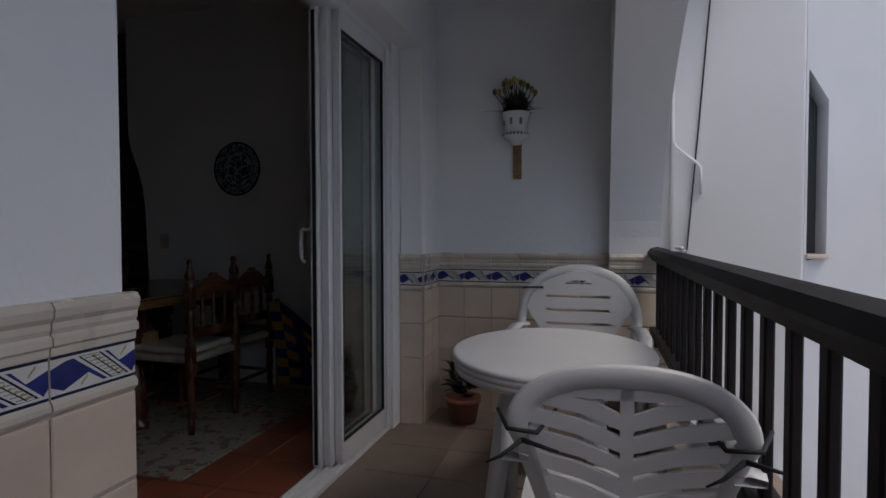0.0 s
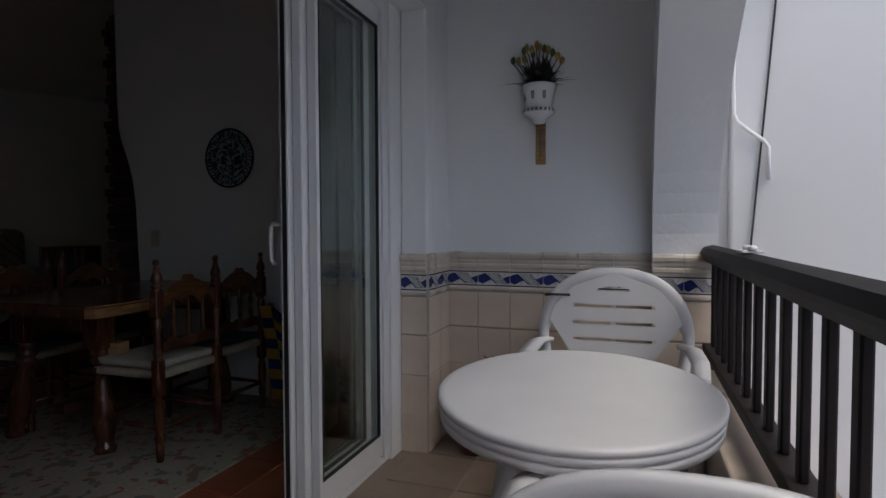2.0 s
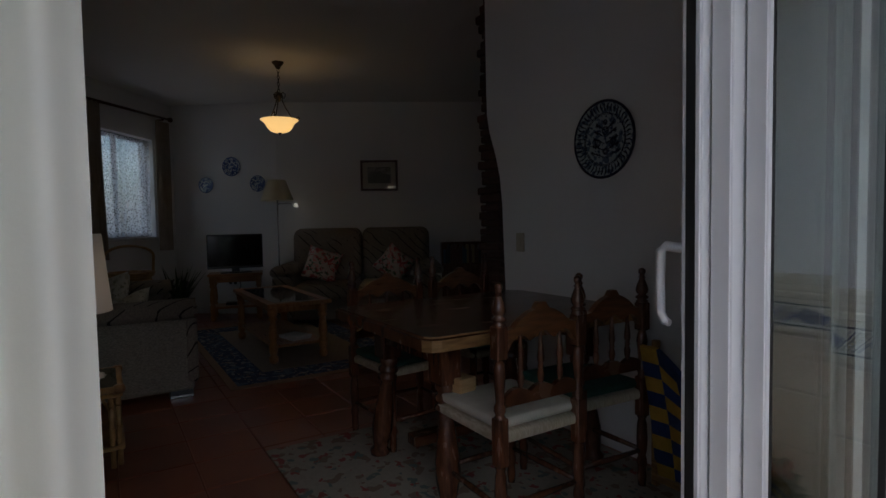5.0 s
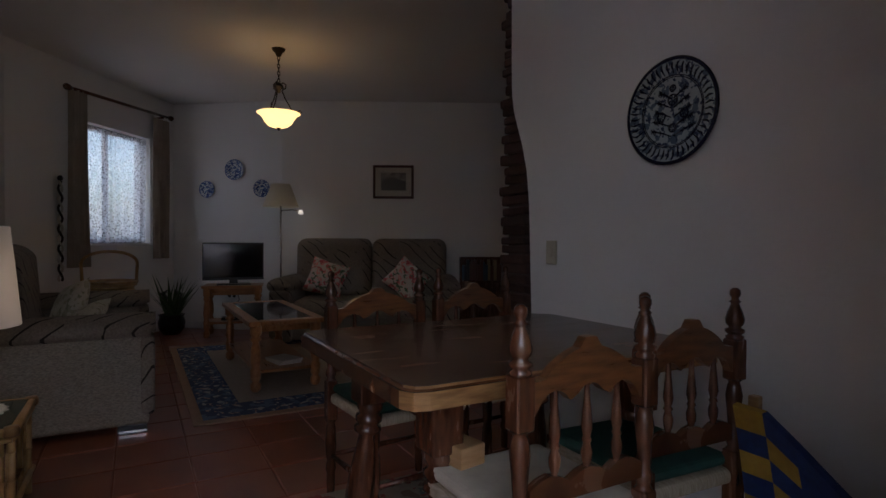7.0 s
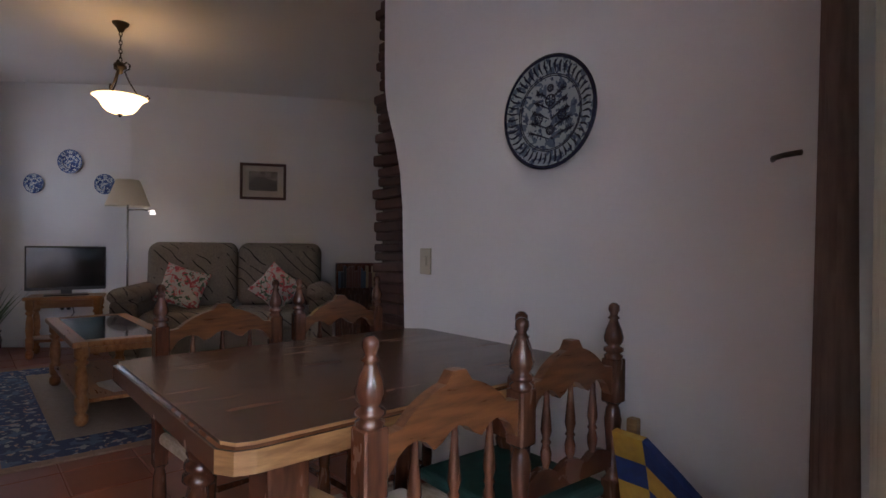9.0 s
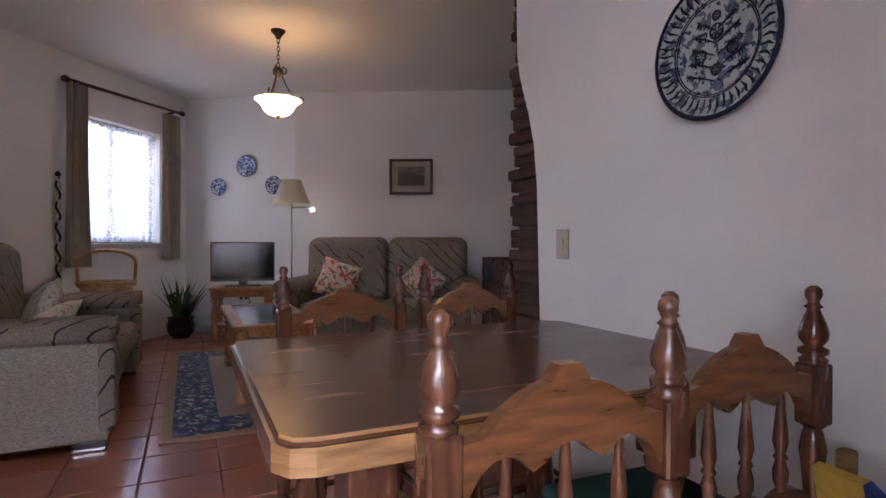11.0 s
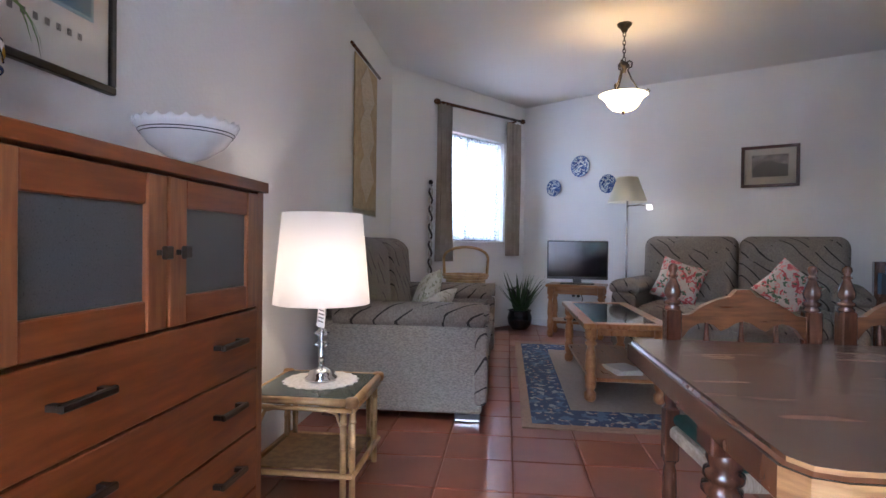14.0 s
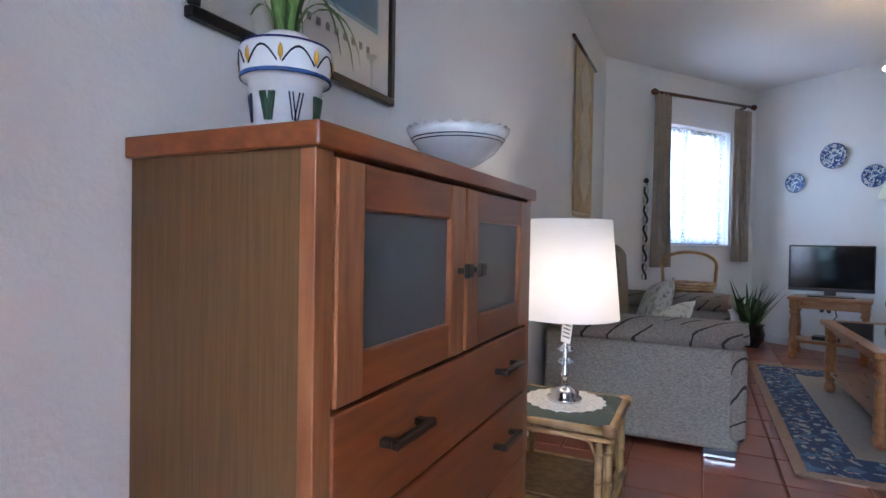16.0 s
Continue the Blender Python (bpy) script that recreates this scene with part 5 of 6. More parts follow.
# ---- television corner ----
TVM = on_wall(PM, 1.03, 0.37, 0) @ pose(0, 0, 0, 0, 0, 24)
stand = empty("tv_stand", TVM @ Matrix.Diagonal((0.88, 1, 1.10, 1)), "honey pine side table with turned legs under the television", "table")
part("top", boxed(-0.37, 0.37, -0.21, 0.2, 0.51, 0.54, 0.01), wood_pine, stand)
part("apron", boxed(-0.32, 0.32, -0.17, 0.17, 0.44, 0.51, 0.004), wood_pine, stand)
part("shelf", boxed(-0.33, 0.33, -0.17, 0.17, 0.14, 0.165, 0.006), wood_pine, stand)
PLEG = [(0.0, 0.0), (0.02, 0.0), (0.03, 0.02), (0.03, 0.06), (0.018, 0.08), (0.028, 0.1), (0.03, 0.17), (0.022, 0.19), (0.03, 0.24), (0.026, 0.33), (0.018, 0.38), (0.03, 0.395), (0.03, 0.41), (0.02, 0.42), (0.032, 0.44), (0.032, 0.51)]
for sx in (1, -1):
    for sy in (1, -1):
        part("leg", lathe(fresh(), [(r * 1.35, z) for r, z in PLEG], 16, Matrix.Translation((sx * 0.31, sy * 0.16, 0))), wood_pine, stand)
tv = empty("television", TVM @ pose(0.0, -0.02, 0.594, 0, 0, 8) @ Matrix.Diagonal((0.93, 1, 1, 1)), "black flat television on the pine side table", "television")
part("screen", boxed(-0.345, 0.345, -0.032, -0.028, 0.085, 0.475), screen, tv, "glossy black screen")
part("body", boxed(-0.36, 0.36, -0.028, 0.03, 0.06, 0.49, 0.008), black_plastic, tv)
part("bezel", boxed(-0.36, 0.36, -0.034, -0.026, 0.055, 0.085, 0.003), black_plastic, tv)
part("stem", boxed(-0.05, 0.05, -0.015, 0.015, 0.01, 0.07, 0.004), black_plastic, tv)
part("foot", boxed(-0.2, 0.2, -0.11, 0.1, 0.0, 0.014, 0.006), black_plastic, tv)
cb = fresh()
tube(cb, [(0.0, 0.12, 0.62), (0.05, 0.13, 0.40), (-0.02, 0.12, 0.30), (0.04, 0.1, 0.20), (0.0, 0.1, 0.18)], 0.006, 6)
tagged(part("tv_cable", cb, black_rubber, m=TVM), "tangled black cable behind the television stand", "cable")
tagged(part("set_top_box", boxed(-0.11, 0.11, -0.07, 0.07, 0.0, 0.035, 0.004), black_plastic, m=TVM @ pose(-0.02, 0, 0.1815)), "small black box on the stand shelf", "receiver")
sk = empty("wall_socket", on_wall(PM, 0.80, 0.0, 0.42), "white double wall socket behind the television stand", "socket")
part("plate", boxed(-0.07, 0.07, -0.010, 0, -0.04, 0.04, 0.004), ceramic, sk)
for x in (-0.033, 0.033):
    part("outlet", lathe(fresh(), [(0.0, 0.0), (0.018, 0.0), (0.022, 0.004), (0.022, 0.006)], 16, Matrix.Translation((x, -0.016, 0)) @ Matrix.Rotation(radians(-90), 4, 'X')), black_plastic, sk)

fl = empty("floor_lamp", pose(-6.53, 2.86, 0), "slender floor lamp with cream shade and reading arm", "lamp")
part("base", lathe(fresh(), [(0.0, 0.0), (0.13, 0.0), (0.135, 0.012), (0.12, 0.022), (0.02, 0.03), (0.0, 0.03)], 32), steel, fl)
pb = fresh()
tube(pb, [(0, 0, 0.02), (0, 0, 1.56)], 0.010, 10)
part("pole", pb, steel, fl)
part("shade", lathe(fresh(), [(0.205, 1.50), (0.107, 1.765), (0.104, 1.765), (0.202, 1.50)], 40), shade_cream, fl, "cream conical shade")
ab = fresh()
tube(ab, [(0, 0, 1.46), (0.06, 0.12, 1.47), (0.09, 0.20, 1.455)], 0.007, 8)
part("arm", ab, steel, fl)
part("reading_light", lathe(fresh(), [(0.0, 0.02), (0.018, 0.018), (0.03, -0.03), (0.0, -0.025)], 16, Matrix.Translation((0.09, 0.21, 1.45))), glow_tube, fl, "small lit reading lamp head")
bulb("reading_bulb", (-6.45, 3.05, 1.40), 0.016, (1.0, 0.95, 0.88), 0.02)

plant = empty("potted_plant", pose(-7.22, 1.75, 0), "dark spiky plant in a glossy black pot on the floor", "plant")
part("pot", lathe(fresh(), [(0.0, 0.0), (0.09, 0.0), (0.14, 0.07), (0.15, 0.14), (0.13, 0.21), (0.145, 0.235), (0.13, 0.235), (0.11, 0.2), (0.0, 0.19)], 32), black_glaze, plant)
rnd = random.Random(8)
g1, g2 = fresh(), fresh()
for k in range(34):
    blade(g1, (rnd.uniform(-0.05, 0.05), rnd.uniform(-0.05, 0.05), 0.18), rnd.uniform(0.05, 0.75), rnd.uniform(0, 6.28), rnd.uniform(0.36, 0.60), rnd.uniform(0.02, 0.034), rnd.uniform(0.0, 0.5), 5)
for k in range(8):
    a = rnd.uniform(0, 6.28)
    for j in range(12):
        q = 0.24 + 0.022 * j
        blade(g2, (0.05 * math.cos(a) * (1 + j * 0.1), 0.05 * math.sin(a) * (1 + j * 0.1), q), 0.9, a + j * 1.4, 0.09, 0.016, 0.4, 3)
part("leaves", g1, leaf_green, plant)
part("shoots", g2, leaf_dark, plant, "dark purple shoots")

# ---- sofas ----
def cushion_box(x0, x1, y0, y1, z0, z1, r=0.06):
    return boxed(x0, x1, y0, y1, z0, z1, r, 4)


def sofa(m, w, label, seats=2, depth=0.95):
    """A two-seat sofa facing -y, its back at y = 0, centred on x = 0."""
    root = empty("sofa", m, label, "sofa", "sofas")
    part("base", boxed(-w / 2 + 0.02, w / 2 - 0.02, -depth + 0.08, -0.02, 0.06, 0.30, 0.02), sofa_plain, root, "plain woven base")
    for sx in (1, -1):
        x0, x1 = (w / 2 - 0.23, w / 2) if sx > 0 else (-w / 2, -w / 2 + 0.23)
        part("side_panel", boxed(x0 + 0.012, x1 - 0.012, -depth, -0.02, 0.05, 0.585, 0.02), sofa_plain, root, "plain woven side panel")
        a = fresh()
        prof = [(x0 - 0.005, 0.565), (x0 - 0.022, 0.585)] + [((x0 + x1) / 2 - (x1 - x0 + 0.05) / 2 * math.cos(radians(q)), 0.60 + 0.085 * math.sin(radians(q))) for q in range(10, 171, 16)] + [(x1 + 0.022, 0.585), (x1 + 0.005, 0.560), (x1 - 0.02, 0.55), (x0 + 0.02, 0.55)]
        slab(a, prof, "y", -depth - 0.035, -0.12)
        es = [e for e in a.edges if all(v.co.y < -depth for v in e.verts)]
        bmesh.ops.bevel(a, geom=es, offset=0.03, segments=3, affect='EDGES')
        part("armrest", a, sofa_cloth, root, "rolled patterned armrest", smooth=True)
        part("arm_front", boxed(x0, x1, -depth - 0.03, -depth + 0.05, 0.10, 0.56, 0.03, 3), sofa_cloth, root)
    sw_ = (w - 0.46) / seats
    for k in range(seats):
        x0 = -w / 2 + 0.23 + k * sw_
        part("seat_cushion", cushion_box(x0 + 0.004, x0 + sw_ - 0.004, -depth - 0.02, -0.24, 0.29, 0.46, 0.055), sofa_cloth, root, smooth=True)
        xa, xb = -w / 2 + 0.10 + k * (w - 0.2) / seats, -w / 2 + 0.10 + (k + 1) * (w - 0.2) / seats
        bm = fresh()
        box(bm, xa + 0.004, xb - 0.004, -0.32, -0.05, 0.44, 1.075, 0.10, 5)
        for v in bm.verts:
            v.co.y += 0.10 * (v.co.z - 0.44) / 0.6
            if v.co.z > 0.72:
                v.co.y -= 0.035 * math.sin((v.co.z - 0.72) / 0.36 * math.pi)
            elif v.co.z > 0.5:
                v.co.y += 0.02 * math.sin((v.co.z - 0.5) / 0.22 * math.pi)
        part("back_cushion", bm, sofa_cloth, root, smooth=True)
    for sx in (1, -1):
        for y in (-depth + 0.04, -0.12):
            xf, yf = sx * (w / 2 - 0.06), max(y, -depth + 0.085)
            foot = part("foot", boxed(xf - 0.035, xf + 0.035, yf - 0.075, yf + 0.075, 0.0, 0.052, 0.006), black_plastic, root, "black block foot")
            part("strip", boxed(xf + sx * 0.0352 - 0.001, xf + sx * 0.0352 + 0.001, yf - 0.07, yf + 0.07, 0.006, 0.02), steel, foot, "brushed metal strip")
    return root


SOFA = "two-seat sofa in taupe cloth with dark leaf strokes"
sofa(on_wall(SM, 1.13, 0.12, 0) @ Matrix.Diagonal((1, 1, 1.06, 1)), 1.96, SOFA)
sofa(pose(-4.545, 0.45, 0, 0, 0, 180), 1.90, "patterned taupe two-seat sofa with plain side beside the rattan table", depth=1.0)


def scatter(m, w, material, label):
    return tagged(part("scatter_cushion", pillow(fresh(), w, w, 0.16, None, 12), material, m=m, smooth=True), label, "cushion", "sofa cushions")


RC = "rose printed scatter cushion leaning on the sofa back"
scatter(on_wall(SM, 0.66, 0.62, 0.69) @ pose(0, 0, 0, -24, 18, 6), 0.42, rose_cloth, RC)
scatter(on_wall(SM, 1.55, 0.62, 0.68) @ pose(0, 0, 0, -26, 40, -6), 0.40, rose_cloth, RC)
PC = "pale flower printed scatter cushion lying on the sofa seat"
scatter(pose(-4.55, 0.98, 0.63) @ pose(0, 0, 0, 22, 14, 205), 0.40, pale_cloth, PC)
scatter(pose(-4.15, 1.05, 0.56) @ pose(0, 0, 0, 50, -8, 170), 0.42, pale_cloth, PC)

# cane basket on a small stool behind the sofa
stool = empty("cane_stool", pose(-6.02, 1.17, 0), "small honey cane stool holding a basket", "stool")
part("seat", lathe(fresh(), [(0.0, 0.62), (0.2, 0.62), (0.21, 0.635), (0.2, 0.65), (0.0, 0.65)], 32), cane, stool)
for k in range(4):
    a = radians(45 + 90 * k)
    l = fresh()
    tube(l, [(0.15 * math.cos(a), 0.15 * math.sin(a), 0.62), (0.18 * math.cos(a), 0.18 * math.sin(a), 0.0)], 0.016, 8)
    part("leg", l, cane, stool)
bas = empty("cane_basket", pose(-6.02, 1.17, 0.652), "honey cane basket with a tall hoop handle", "basket")
for z, rr_ in ((0.012, 0.19), (0.04, 0.215), (0.065, 0.225)):
    bb = fresh()
    tube(bb, [(rr_ * math.cos(radians(q)), rr_ * math.sin(radians(q)), z) for q in range(0, 360, 12)], 0.014, 8, closed=True)
    part("ring", bb, cane, bas)
part("bottom", lathe(fresh(), [(0.0, 0.0), (0.19, 0.0), (0.19, 0.01), (0.0, 0.01)], 32), cane_node, bas)
hb = fresh()
tube(hb, [(0, -0.215, 0.05), (0, -0.225, 0.22)] + [(0, -0.225 * math.cos(radians(q)), 0.24 + 0.11 * math.sin(radians(q))) for q in range(0, 181, 15)] + [(0, 0.225, 0.22), (0, 0.215, 0.05)], 0.014, 8)
part("handle", hb, cane, bas)

# ---- coffee table and rug ----
rug = empty("rug", pose(-4.905, 2.49, 0) @ Matrix.Diagonal((1.14, 1, 1, 1)), "beige rug with blue floral border on the floor", "rug")
part("field", boxed(-0.86, 0.86, -0.50, 0.50, 0.0, 0.011), rug_field, rug, "plain beige field")
b1, b2 = fresh(), fresh()
for bm, (xi, yi), (xo, yo), zt in ((b1, (0.86, 0.50), (1.11, 0.75), 0.0105), (b2, (1.11, 0.75), (1.17, 0.81), 0.0095)):
    for a, b, c, d in ((-xo, xo, yi, yo), (-xo, xo, -yo, -yi), (xi, xo, -yi, yi), (-xo, -xi, -yi, yi)):
        box(bm, a, b, c, d, 0.0, zt)
part("border", b1, rug_blue, rug, "blue floral border")
part("edge", b2, rug_edge, rug, "tan edge")
ct = empty("coffee_table", pose(-4.77, 2.36, 0.011) @ Matrix.Diagonal((1.17, 1, 1, 1)), "honey pine coffee table with smoked glass top and shelf", "table")
tb = fresh()
for a, b, c, d in ((-0.60, 0.60, 0.20, 0.28), (-0.60, 0.60, -0.28, -0.20), (-0.60, -0.52, -0.20, 0.20), (0.52, 0.60, -0.20, 0.20)):
    box(tb, a, b, c, d, 0.485, 0.52, 0.006, 2)
part("top_frame", tb, wood_pine, ct)
part("glass", boxed(-0.52, 0.52, -0.20, 0.20, 0.505, 0.517), smoked_glass, ct, "smoked glass panel")
part("apron", boxed(-0.53, 0.53, -0.22, 0.22, 0.43, 0.485, 0.004), wood_pine, ct)
part("shelf", boxed(-0.54, 0.54, -0.23, 0.23, 0.13, 0.155, 0.006), wood_pine, ct)
for sx in (1, -1):
    for sy in (1, -1):
        part("leg", lathe(fresh(), [(r * 1.3, z * 0.95) for r, z in PLEG], 18, Matrix.Translation((sx * 0.53, sy * 0.22, 0))), wood_pine, ct)
for k in range(3):
    tagged(part("leaflet", boxed(-0.12, 0.12, -0.09, 0.09, 0.0, 0.011, 0.001, 1), paper, m=pose(-4.36 + 0.006 * k, 2.39, 0.166 + 0.0115 * k, 0, 0, 12 + 5 * k)),
           "white paper leaflet piled on the coffee table shelf", "leaflet", "leaflets")

# ---- pendant lamp ----
LX, LY = -5.03, 2.50
pend = empty("pendant_lamp", pose(LX, LY, 2.09), "wrought iron pendant lamp with opal glass bowl, lit", "lamp")
part("canopy", lathe(fresh(), [(0.0, 0.73), (0.06, 0.73), (0.055, 0.715), (0.03, 0.69), (0.02, 0.665), (0.0, 0.66)], 24), iron, pend)
ch = fresh()
for k in range(7):
    c = 0.645 - 0.033 * k
    ax = (1, 0) if k % 2 else (0, 1)
    tube(ch, [(0.011 * math.cos(radians(q)) * ax[0], 0.011 * math.cos(radians(q)) * ax[1], c + 0.022 * math.sin(radians(q))) for q in range(0, 360, 45)], 0.004, 6, closed=True)
part("chain", ch, iron, pend)
part("boss", lathe(fresh(), [(0.0, 0.43), (0.015, 0.43), (0.042, 0.40), (0.045, 0.385), (0.02, 0.37), (0.015, 0.34), (0.0, 0.335)], 20), iron, pend)
for k in range(3):
    a = radians(90 + 120 * k)
    c, s = math.cos(a), math.sin(a)
    ib = fresh()
    pts = [(0.015, 0.41), (0.04, 0.435), (0.065, 0.42), (0.06, 0.385), (0.04, 0.375), (0.03, 0.36), (0.06, 0.29), (0.11, 0.21), (0.155, 0.165), (0.19, 0.165), (0.205, 0.19), (0.19, 0.205), (0.175, 0.19)]
    tube(ib, [(r_ * c, r_ * s, z_) for r_, z_ in pts], 0.006, 8)
    part("scroll", ib, iron, pend, "wrought iron scroll")
bw = fresh()
lathe(bw, [(0.0, 0.028), (0.05, 0.03), (0.09, 0.045), (0.12, 0.075), (0.14, 0.115), (0.175, 0.15), (0.19, 0.157), (0.185, 0.16), (0.165, 0.15), (0.13, 0.115), (0.11, 0.08), (0.08, 0.05), (0.0, 0.034)], 40)
part("bowl", bw, bowl_glass, pend, "scalloped opal glass bowl")
part("tip", lathe(fresh(), [(0.0, 0.0), (0.012, 0.008), (0.012, 0.02), (0.022, 0.026), (0.0, 0.032)], 16), iron, pend)
bulb("pendant_bulb", (LX, LY, 2.24), 0.065, (1.0, 0.78, 0.50), 0.05)

# ---- book shelf beyond the sofa ----
bs = empty("bookcase", on_wall(SM, 2.48, 0.02, 0), "low dark bookcase with a row of books", "bookcase")
kb = fresh()
box(kb, -0.31, -0.285, -0.24, 0, 0, 0.92, 0.003, 1)
box(kb, 0.285, 0.31, -0.24, 0, 0, 0.92, 0.003, 1)
for z in (0.06, 0.34, 0.62):
    box(kb, -0.285, 0.285, -0.23, 0, z, z + 0.022)
box(kb, -0.285, 0.285, -0.012, 0, 0.06, 0.92)
part("case", kb, wood_dark, bs)
rnd = random.Random(4)
x, k = -0.28, 0
while x < 0.24:
    t, hh = rnd.uniform(0.022, 0.045), rnd.uniform(0.17, 0.25)
    o = tagged(part("book", boxed(0, t - 0.002, -0.15, 0, 0, hh, 0.002, 1), books[rnd.randrange(5)], m=on_wall(SM, 2.48 + x, 0.05, 0.643)), "worn cloth bound book standing on the shelf", "book", "books on the shelf")
    x += t
    k += 1

# ---- cabinet and what stands on it ----
cab = empty("cabinet", pose(-1.665, 0.36, 0) @ Matrix.Diagonal((1.095, 1, 1.018, 1)), "cherry veneered cabinet with frosted glass doors and drawers", "cabinet")
part("top", boxed(-0.475, 0.475, 0.062, 0.445, 1.172, 1.205, 0.003), wood_cherry, cab, "overhanging cherry top")
for sx in (1, -1):
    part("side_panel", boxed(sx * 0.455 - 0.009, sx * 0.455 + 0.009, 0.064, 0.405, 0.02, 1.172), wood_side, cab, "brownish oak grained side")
    part("stile", boxed(sx * 0.447 - 0.018, sx * 0.447 + 0.018, 0.405, 0.432, 0.0, 1.172, 0.002), wood_cherry_up, cab)
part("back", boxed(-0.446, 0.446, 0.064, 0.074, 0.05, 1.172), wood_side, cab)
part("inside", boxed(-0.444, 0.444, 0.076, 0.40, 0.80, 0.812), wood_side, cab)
part("plinth", boxed(-0.429, 0.429, 0.36, 0.39, 0.0, 0.08), wood_cherry, cab)
for k, (xa, xb) in enumerate(((0.004, 0.425), (-0.425, -0.004))):
    d = fresh()
    box(d, xa, xa + 0.065, 0.412, 0.436, 0.815, 1.165, 0.003, 1)
    dr = part("door", d, wood_cherry_up, cab)
    part("stile", boxed(xb - 0.065, xb, 0.412, 0.436, 0.815, 1.165, 0.003, 1), wood_cherry_up, dr)
    part("rail", boxed(xa + 0.065, xb - 0.065, 0.412, 0.434, 0.815, 0.885, 0.003, 1), wood_cherry, dr)
    part("rail", boxed(xa + 0.065, xb - 0.065, 0.412, 0.434, 1.095, 1.165, 0.003, 1), wood_cherry, dr)
    part("pane", boxed(xa + 0.063, xb - 0.063, 0.42, 0.424, 0.883, 1.097), frosted, dr, "frosted grey glass pane")
    xk = xa + 0.03 if k == 0 else xb - 0.03
    kn = boxed(xk - 0.013, xk + 0.013, 0.452, 0.466, 0.975, 1.005, 0.003, 1)
    box(kn, xk - 0.006, xk + 0.006, 0.436, 0.452, 0.984, 0.996)
    part("knob", kn, bronze, dr, "aged bronze knob")
for k in range(4):
    zt = 0.807 - 0.187 * k
    zb = zt - 0.182
    dr = part("drawer", boxed(-0.427, 0.427, 0.405, 0.434, zb, zt, 0.004), wood_cherry, cab)
    for xk in (0.25, -0.25):
        hd = fresh()
        box(hd, xk - 0.065, xk + 0.065, 0.456, 0.470, (zt + zb) / 2 + 0.006, (zt + zb) / 2 + 0.022, 0.003, 1)
        for e in (-0.055, 0.055):
            box(hd, xk + e - 0.007, xk + e + 0.007, 0.434, 0.458, (zt + zb) / 2 + 0.008, (zt + zb) / 2 + 0.020)
        part("handle", hd, bronze, dr, "aged bronze bar handle")

pp = empty("painted_plant_pot", pose(-1.36, 0.56, 1.2268) @ Matrix.Diagonal((0.67, 0.67, 1.08, 1)), "spider plant in a white pot painted with flowers", "potted plant")
part("pot", lathe(fresh(), [(0.0, 0.0), (0.078, 0.0), (0.10, 0.115), (0.116, 0.118), (0.124, 0.165), (0.118, 0.172), (0.10, 0.168), (0.095, 0.15), (0.0, 0.145)], 48), ceramic, pp, "white glazed pot")
part("pebbles", lathe(fresh(), [(0.0, 0.198), (0.055, 0.196), (0.078, 0.182), (0.08, 0.15)], 24), ceramic, pp)
for z, rr_, mm in ((0.121, 0.119, ceramic_blue), (0.172, 0.119, tile_blue)):
    t = fresh()
    tube(t, [(rr_ * math.cos(radians(q)), rr_ * math.sin(radians(q)), z) for q in range(0, 360, 10)], 0.004 if z < 0.15 else 0.002, 6, closed=True)
    part("band", t, mm, pp, "blue painted band")
for k in range(8):
    a = radians(45 * k + 12)
    t = fresh()
    tube(t, [((0.122 + 0.001 * q) * math.cos(a + (q - 4) * 0.09), (0.1215) * math.sin(a + (q - 4) * 0.09), 0.132 + 0.026 * math.sin(q / 8 * math.pi)) for q in range(9)], 0.002, 5)
    part("arch", t, tile_navy, pp)
    a2 = a + radians(22.5)
    t = fresh()
    lathe(t, [(0.0, -0.016), (0.007, -0.004), (0.006, 0.006), (0.0, 0.016)], 8, Matrix.Translation((0.121 * math.cos(a2), 0.121 * math.sin(a2), 0.148)))
    part("bud", t, ceramic_yellow, pp, "yellow painted bud")
    t = fresh()
    for j in range(4):
        e = a + (j - 1.5) * 0.05
        rb = 0.089
        tube(t, [(rb * math.cos(e), rb * math.sin(e), 0.045), ((rb + 0.008) * math.cos(e + 0.12 * (1 if j % 2 else -1)), (rb + 0.008) * math.sin(e + 0.12 * (1 if j % 2 else -1)), 0.09)], 0.002 if k % 2 else 0.005, 5)
    part("flower", t, tile_navy if k % 2 else ceramic_green, pp, "painted sprig")
rnd = random.Random(16)
gl = fresh()
for k in range(30):
    blade(gl, (rnd.uniform(-0.025, 0.025), rnd.uniform(-0.025, 0.025), 0.165), rnd.uniform(0.02, 0.35), rnd.uniform(0, 6.28), rnd.uniform(0.28, 0.46), rnd.uniform(0.005, 0.010), rnd.uniform(0.7, 2.6), 9)
for a, ln, dp in ((3.3, 0.42, 2.6), (3.0, 0.36, 2.9), (0.2, 0.36, 2.7), (3.7, 0.40, 2.3), (2.6, 0.3, 3.0)):
    blade(gl, (0.02 * math.cos(a), 0.02 * math.sin(a), 0.165), 0.2, a, ln, 0.011, dp, 10)
part("leaves", gl, leaf_pale, pp, "arching striped leaves")

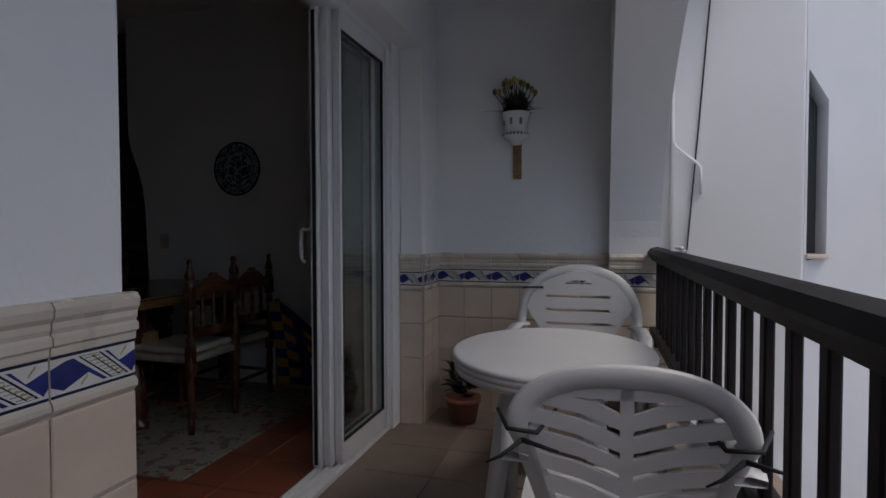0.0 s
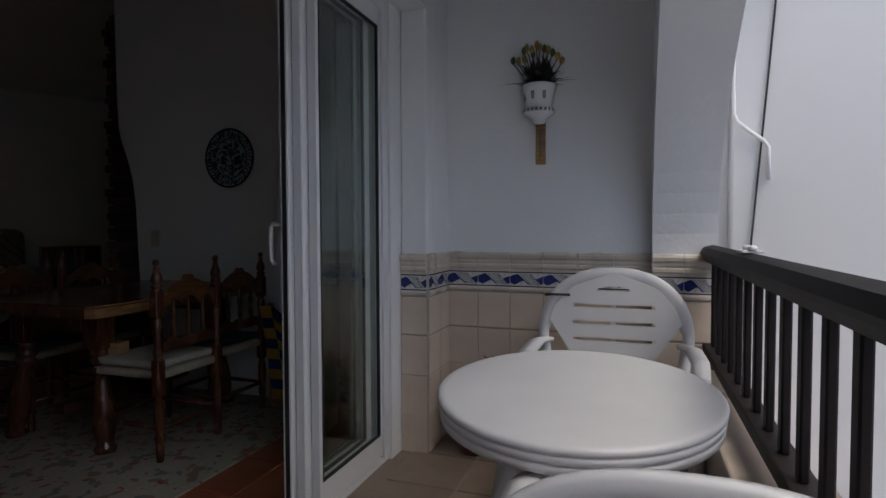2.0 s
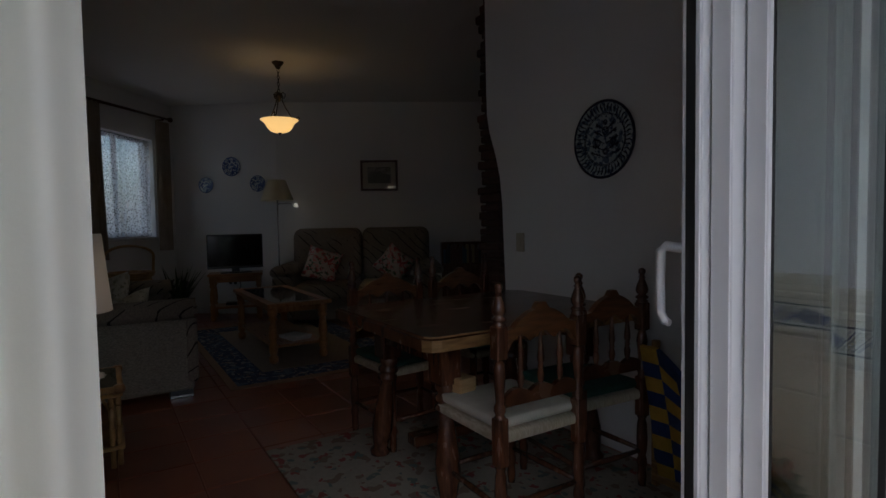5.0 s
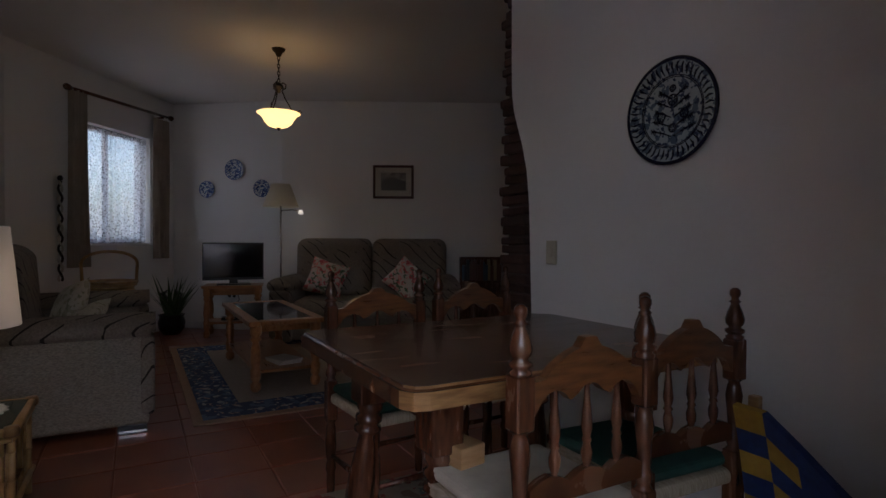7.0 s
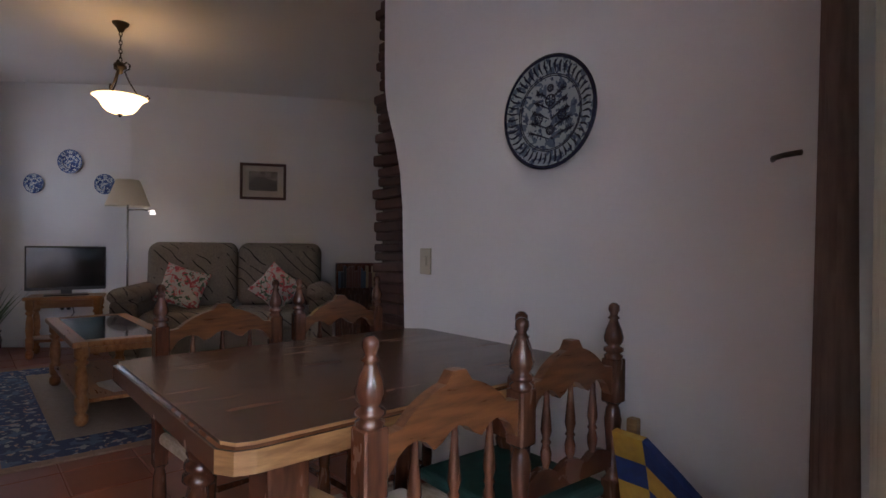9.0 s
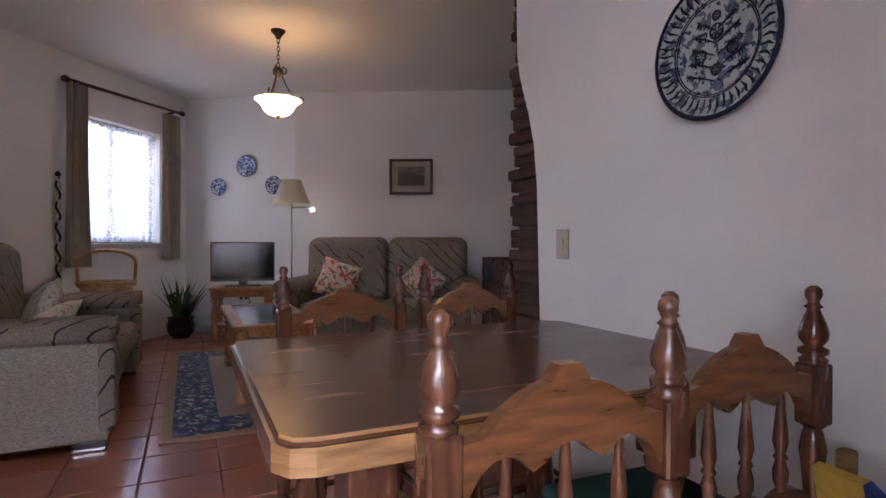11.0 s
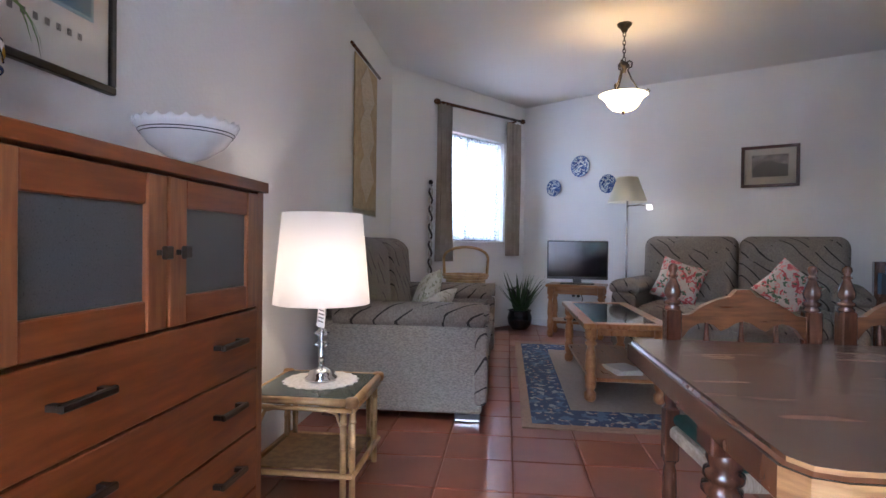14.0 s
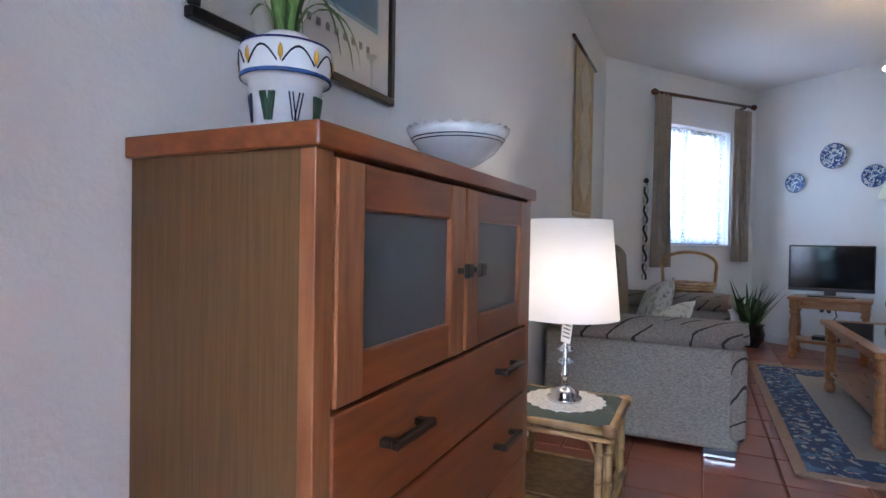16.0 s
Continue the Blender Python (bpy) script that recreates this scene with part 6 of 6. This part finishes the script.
bowl = empty("footed_bowl", pose(-2.055, 0.60, 1.2268) @ Matrix.Diagonal((1.04, 1.04, 1.16, 1)), "white footed bowl with scalloped rim and blue lines", "bowl")
bm = lathe(fresh(), [(0.0, 0.0), (0.05, 0.0), (0.045, 0.01), (0.024, 0.018), (0.020, 0.045), (0.055, 0.056), (0.105, 0.086), (0.138, 0.128), (0.146, 0.143), (0.139, 0.142), (0.10, 0.094), (0.045, 0.066), (0.0, 0.062)], 72)
for v in bm.verts:
    if v.co.z > 0.138:
        v.co.z += 0.006 * math.cos(24 * math.atan2(v.co.y, v.co.x))
part("body", bm, ceramic, bowl)
for z, rr_ in ((0.112, 0.1265), (0.119, 0.1320)):
    t = fresh()
    tube(t, [(rr_ * math.cos(radians(q)), rr_ * math.sin(radians(q)), z) for q in range(0, 360, 8)], 0.0014, 5, closed=True)
    part("line", t, tile_navy, bowl, "thin blue line")

# ---- rattan table and lamp ----
rt = empty("rattan_table", pose(-2.81, 0.755, 0), "square rattan side table with glass top and bent cane", "table")
S = 0.215
for k, (sx, sy) in enumerate(((1, 1), (1, -1), (-1, 1), (-1, -1))):
    for e in (0, 1):
        l = fresh()
        ox, oy = (0.03, 0) if e else (0, 0.03)
        tube(l, [(sx * (S - ox), sy * (S - oy), 0.0), (sx * (S - ox), sy * (S - oy), 0.38)], 0.0135, 8)
        for z in (0.09, 0.2, 0.31):
            tube(l, [(sx * (S - ox), sy * (S - oy), z - 0.006), (sx * (S - ox), sy * (S - oy), z + 0.006)], 0.0155, 8)
        part("leg", l, cane, rt)
for z, rr_ in ((0.395, 0.016), (0.365, 0.011), (0.10, 0.012)):
    for a, b in (((-S, -S), (S, -S)), ((S, -S), (S, S)), ((S, S), (-S, S)), ((-S, S), (-S, -S))):
        t = fresh()
        tube(t, [(a[0] * 1.05, a[1] * 1.05, z), (b[0] * 1.05, b[1] * 1.05, z)], rr_, 8)
        part("rail", t, cane, rt)
for a in range(4):
    c, s = math.cos(radians(90 * a)), math.sin(radians(90 * a))
    t = fresh()
    pts = [(-0.18, 0.12), (-0.178, 0.28), (-0.15, 0.345), (-0.09, 0.36), (0.09, 0.36), (0.15, 0.345), (0.178, 0.28), (0.18, 0.12)]
    tube(t, [(u * c - (S - 0.012) * s, u * s + (S - 0.012) * c, z) for u, z in pts], 0.008, 8)
    part("brace", t, cane, rt, "bent cane brace")
part("glass", boxed(-S, S, -S, S, 0.402, 0.410, 0.002, 1), mat("table_glass", (0.10, 0.12, 0.10), rough=0.05, bump=0.0), rt, "dark glass top")
part("shelf", boxed(-S + 0.02, S - 0.02, -S + 0.02, S - 0.02, 0.105, 0.112), cane_node, rt)
for sx, sy in ((1, 1), (1, -1), (-1, 1), (-1, -1)):
    part("binding", lathe(fresh(), [(0.0, 0.375), (0.026, 0.378), (0.03, 0.395), (0.024, 0.414), (0.0, 0.416)], 10, Matrix.Translation((sx * S * 1.03, sy * S * 1.03, 0))), cane_node, rt)
dl = fresh()
ring = [(0.165 + 0.006 * math.cos(20 * radians(q)), q) for q in range(0, 360, 3)]
slab(dl, [(r_ * math.cos(radians(q)), r_ * math.sin(radians(q))) for r_, q in ring], "z", 0.0, 0.003)
tagged(part("doily", dl, mat("white_lace", (0.72, 0.70, 0.66), (0.5, 0.48, 0.44), 0.9, scale=90, bump=0.6, fine=200), m=pose(-2.86, 0.755, 0.4105)), "round white crocheted doily under the lamp", "doily")
tl = empty("table_lamp", pose(-2.86, 0.755, 0.4137) @ Matrix.Diagonal((1, 1, 1.035, 1)), "lit table lamp with white drum shade and chrome base", "lamp")
part("base", lathe(fresh(), [(0.0, 0.0), (0.07, 0.0), (0.072, 0.012), (0.055, 0.02), (0.06, 0.032), (0.035, 0.048), (0.016, 0.06), (0.0, 0.06)], 32), chrome, tl, "chrome stepped base")
stm = fresh()
lathe(stm, [(0.014, 0.06), (0.012, 0.09), (0.018, 0.10), (0.012, 0.11), (0.012, 0.13), (0.008, 0.14), (0.008, 0.36)], 16)
part("stem", stm, chrome, tl)
for z in (0.155, 0.205):
    part("crystal", lathe(fresh(), [(0.0, z - 0.016), (0.018, z - 0.012), (0.034, z), (0.018, z + 0.012), (0.0, z + 0.016)], 14), mat("crystal", (0.85, 0.86, 0.88), rough=0.05, transmission=0.9, bump=0.0), tl, "clear crystal bead")
part("shade", lathe(fresh(), [(0.215, 0.335), (0.178, 0.725), (0.176, 0.725), (0.213, 0.335)], 48), shade_white, tl, "white linen drum shade")
tag = boxed(-0.026, 0.026, -0.001, 0.001, -0.10, 0.0, 0.0)
for k in range(4):
    box(tag, -0.018, 0.018, -0.0016, 0.0016, -0.03 - 0.016 * k, -0.024 - 0.016 * k, mi=1)
part("label_tag", tag, [paper, ink], tl, "white paper tag with grey print", m=pose(0.05, 0.02, 0.335, 0, 8, 60))
bulb("table_lamp_bulb", (-2.86, 0.755, 0.96), 0.12, (1.0, 0.80, 0.60), 0.04)

# light from the sky standing in the window opening
wc = WM @ Vector(((u0 + u1) / 2, 0.16, (z0 + z1) / 2))
wi = WM @ Vector(((u0 + u1) / 2, -2.0, (z0 + z1) / 2 - 0.6))
area_lamp("window_daylight", wc, wi, 1.10, 1.16, 0.15, (0.86, 0.93, 1.0))

# ---- floor tiles ----
FT = mesh_of("floor_tile", boxed(-0.164, 0.164, -0.164, 0.164, -0.01, 0.0, 0.004, 1), terracotta)
floor_ob = bpy.data.objects["floor"]
FM = [tuple(p) for p in ((-0.1, 0.36), (-6.0, 0.36), (-7.75, 1.80), (-6.85, 2.95), (-5.3, 5.9), (-2.2, 5.9), (-2.2, 3.35), (-0.1, 3.35))]


def inside(x, y):
    hit = False
    for (xa, ya), (xb, yb) in zip(FM, FM[1:] + FM[:1]):
        if (ya > y) != (yb > y) and x < (xb - xa) * (y - ya) / (yb - ya) + xa:
            hit = not hit
    return hit


rnd = random.Random(2)
far_tiles = fresh()
for i in range(26):
    for j in range(20):
        x, y = -0.249 - 0.335 * i, 0.45 + 0.335 * j 
        if not any(inside(x + a, y + b) for a in (-0.16, 0.16) for b in (-0.16, 0.16)):
            continue
        if y < 3.4 and x > -7.2:
            o = new("floor_tile", FT)
            o.parent = floor_ob
            o.location = (x, y, rnd.uniform(-0.0012, 0.0))
            o.rotation_euler = (rnd.uniform(-0.002, 0.002), rnd.uniform(-0.002, 0.002), math.pi / 2 * rnd.randrange(4))
        else:
            box(far_tiles, x - 0.164, x + 0.164, y - 0.164, y + 0.164, -0.01, -0.001)
tagged(part("far_floor_tiles", far_tiles, terracotta, floor_ob), kind="stuff")
PT = mesh_of("floor_tile", boxed(-0.163, 0.163, -0.163, 0.163, -0.01, 0.0, 0.003, 1), patio_tile)
pf = bpy.data.objects["terrace_floor"]
for i in range(4):
    for j in range(10):
        o = new("floor_tile", PT)
        o.parent = pf
        o.location = (0.29 + 0.332 * i, 2.80 - 0.332 * j, 0.0)
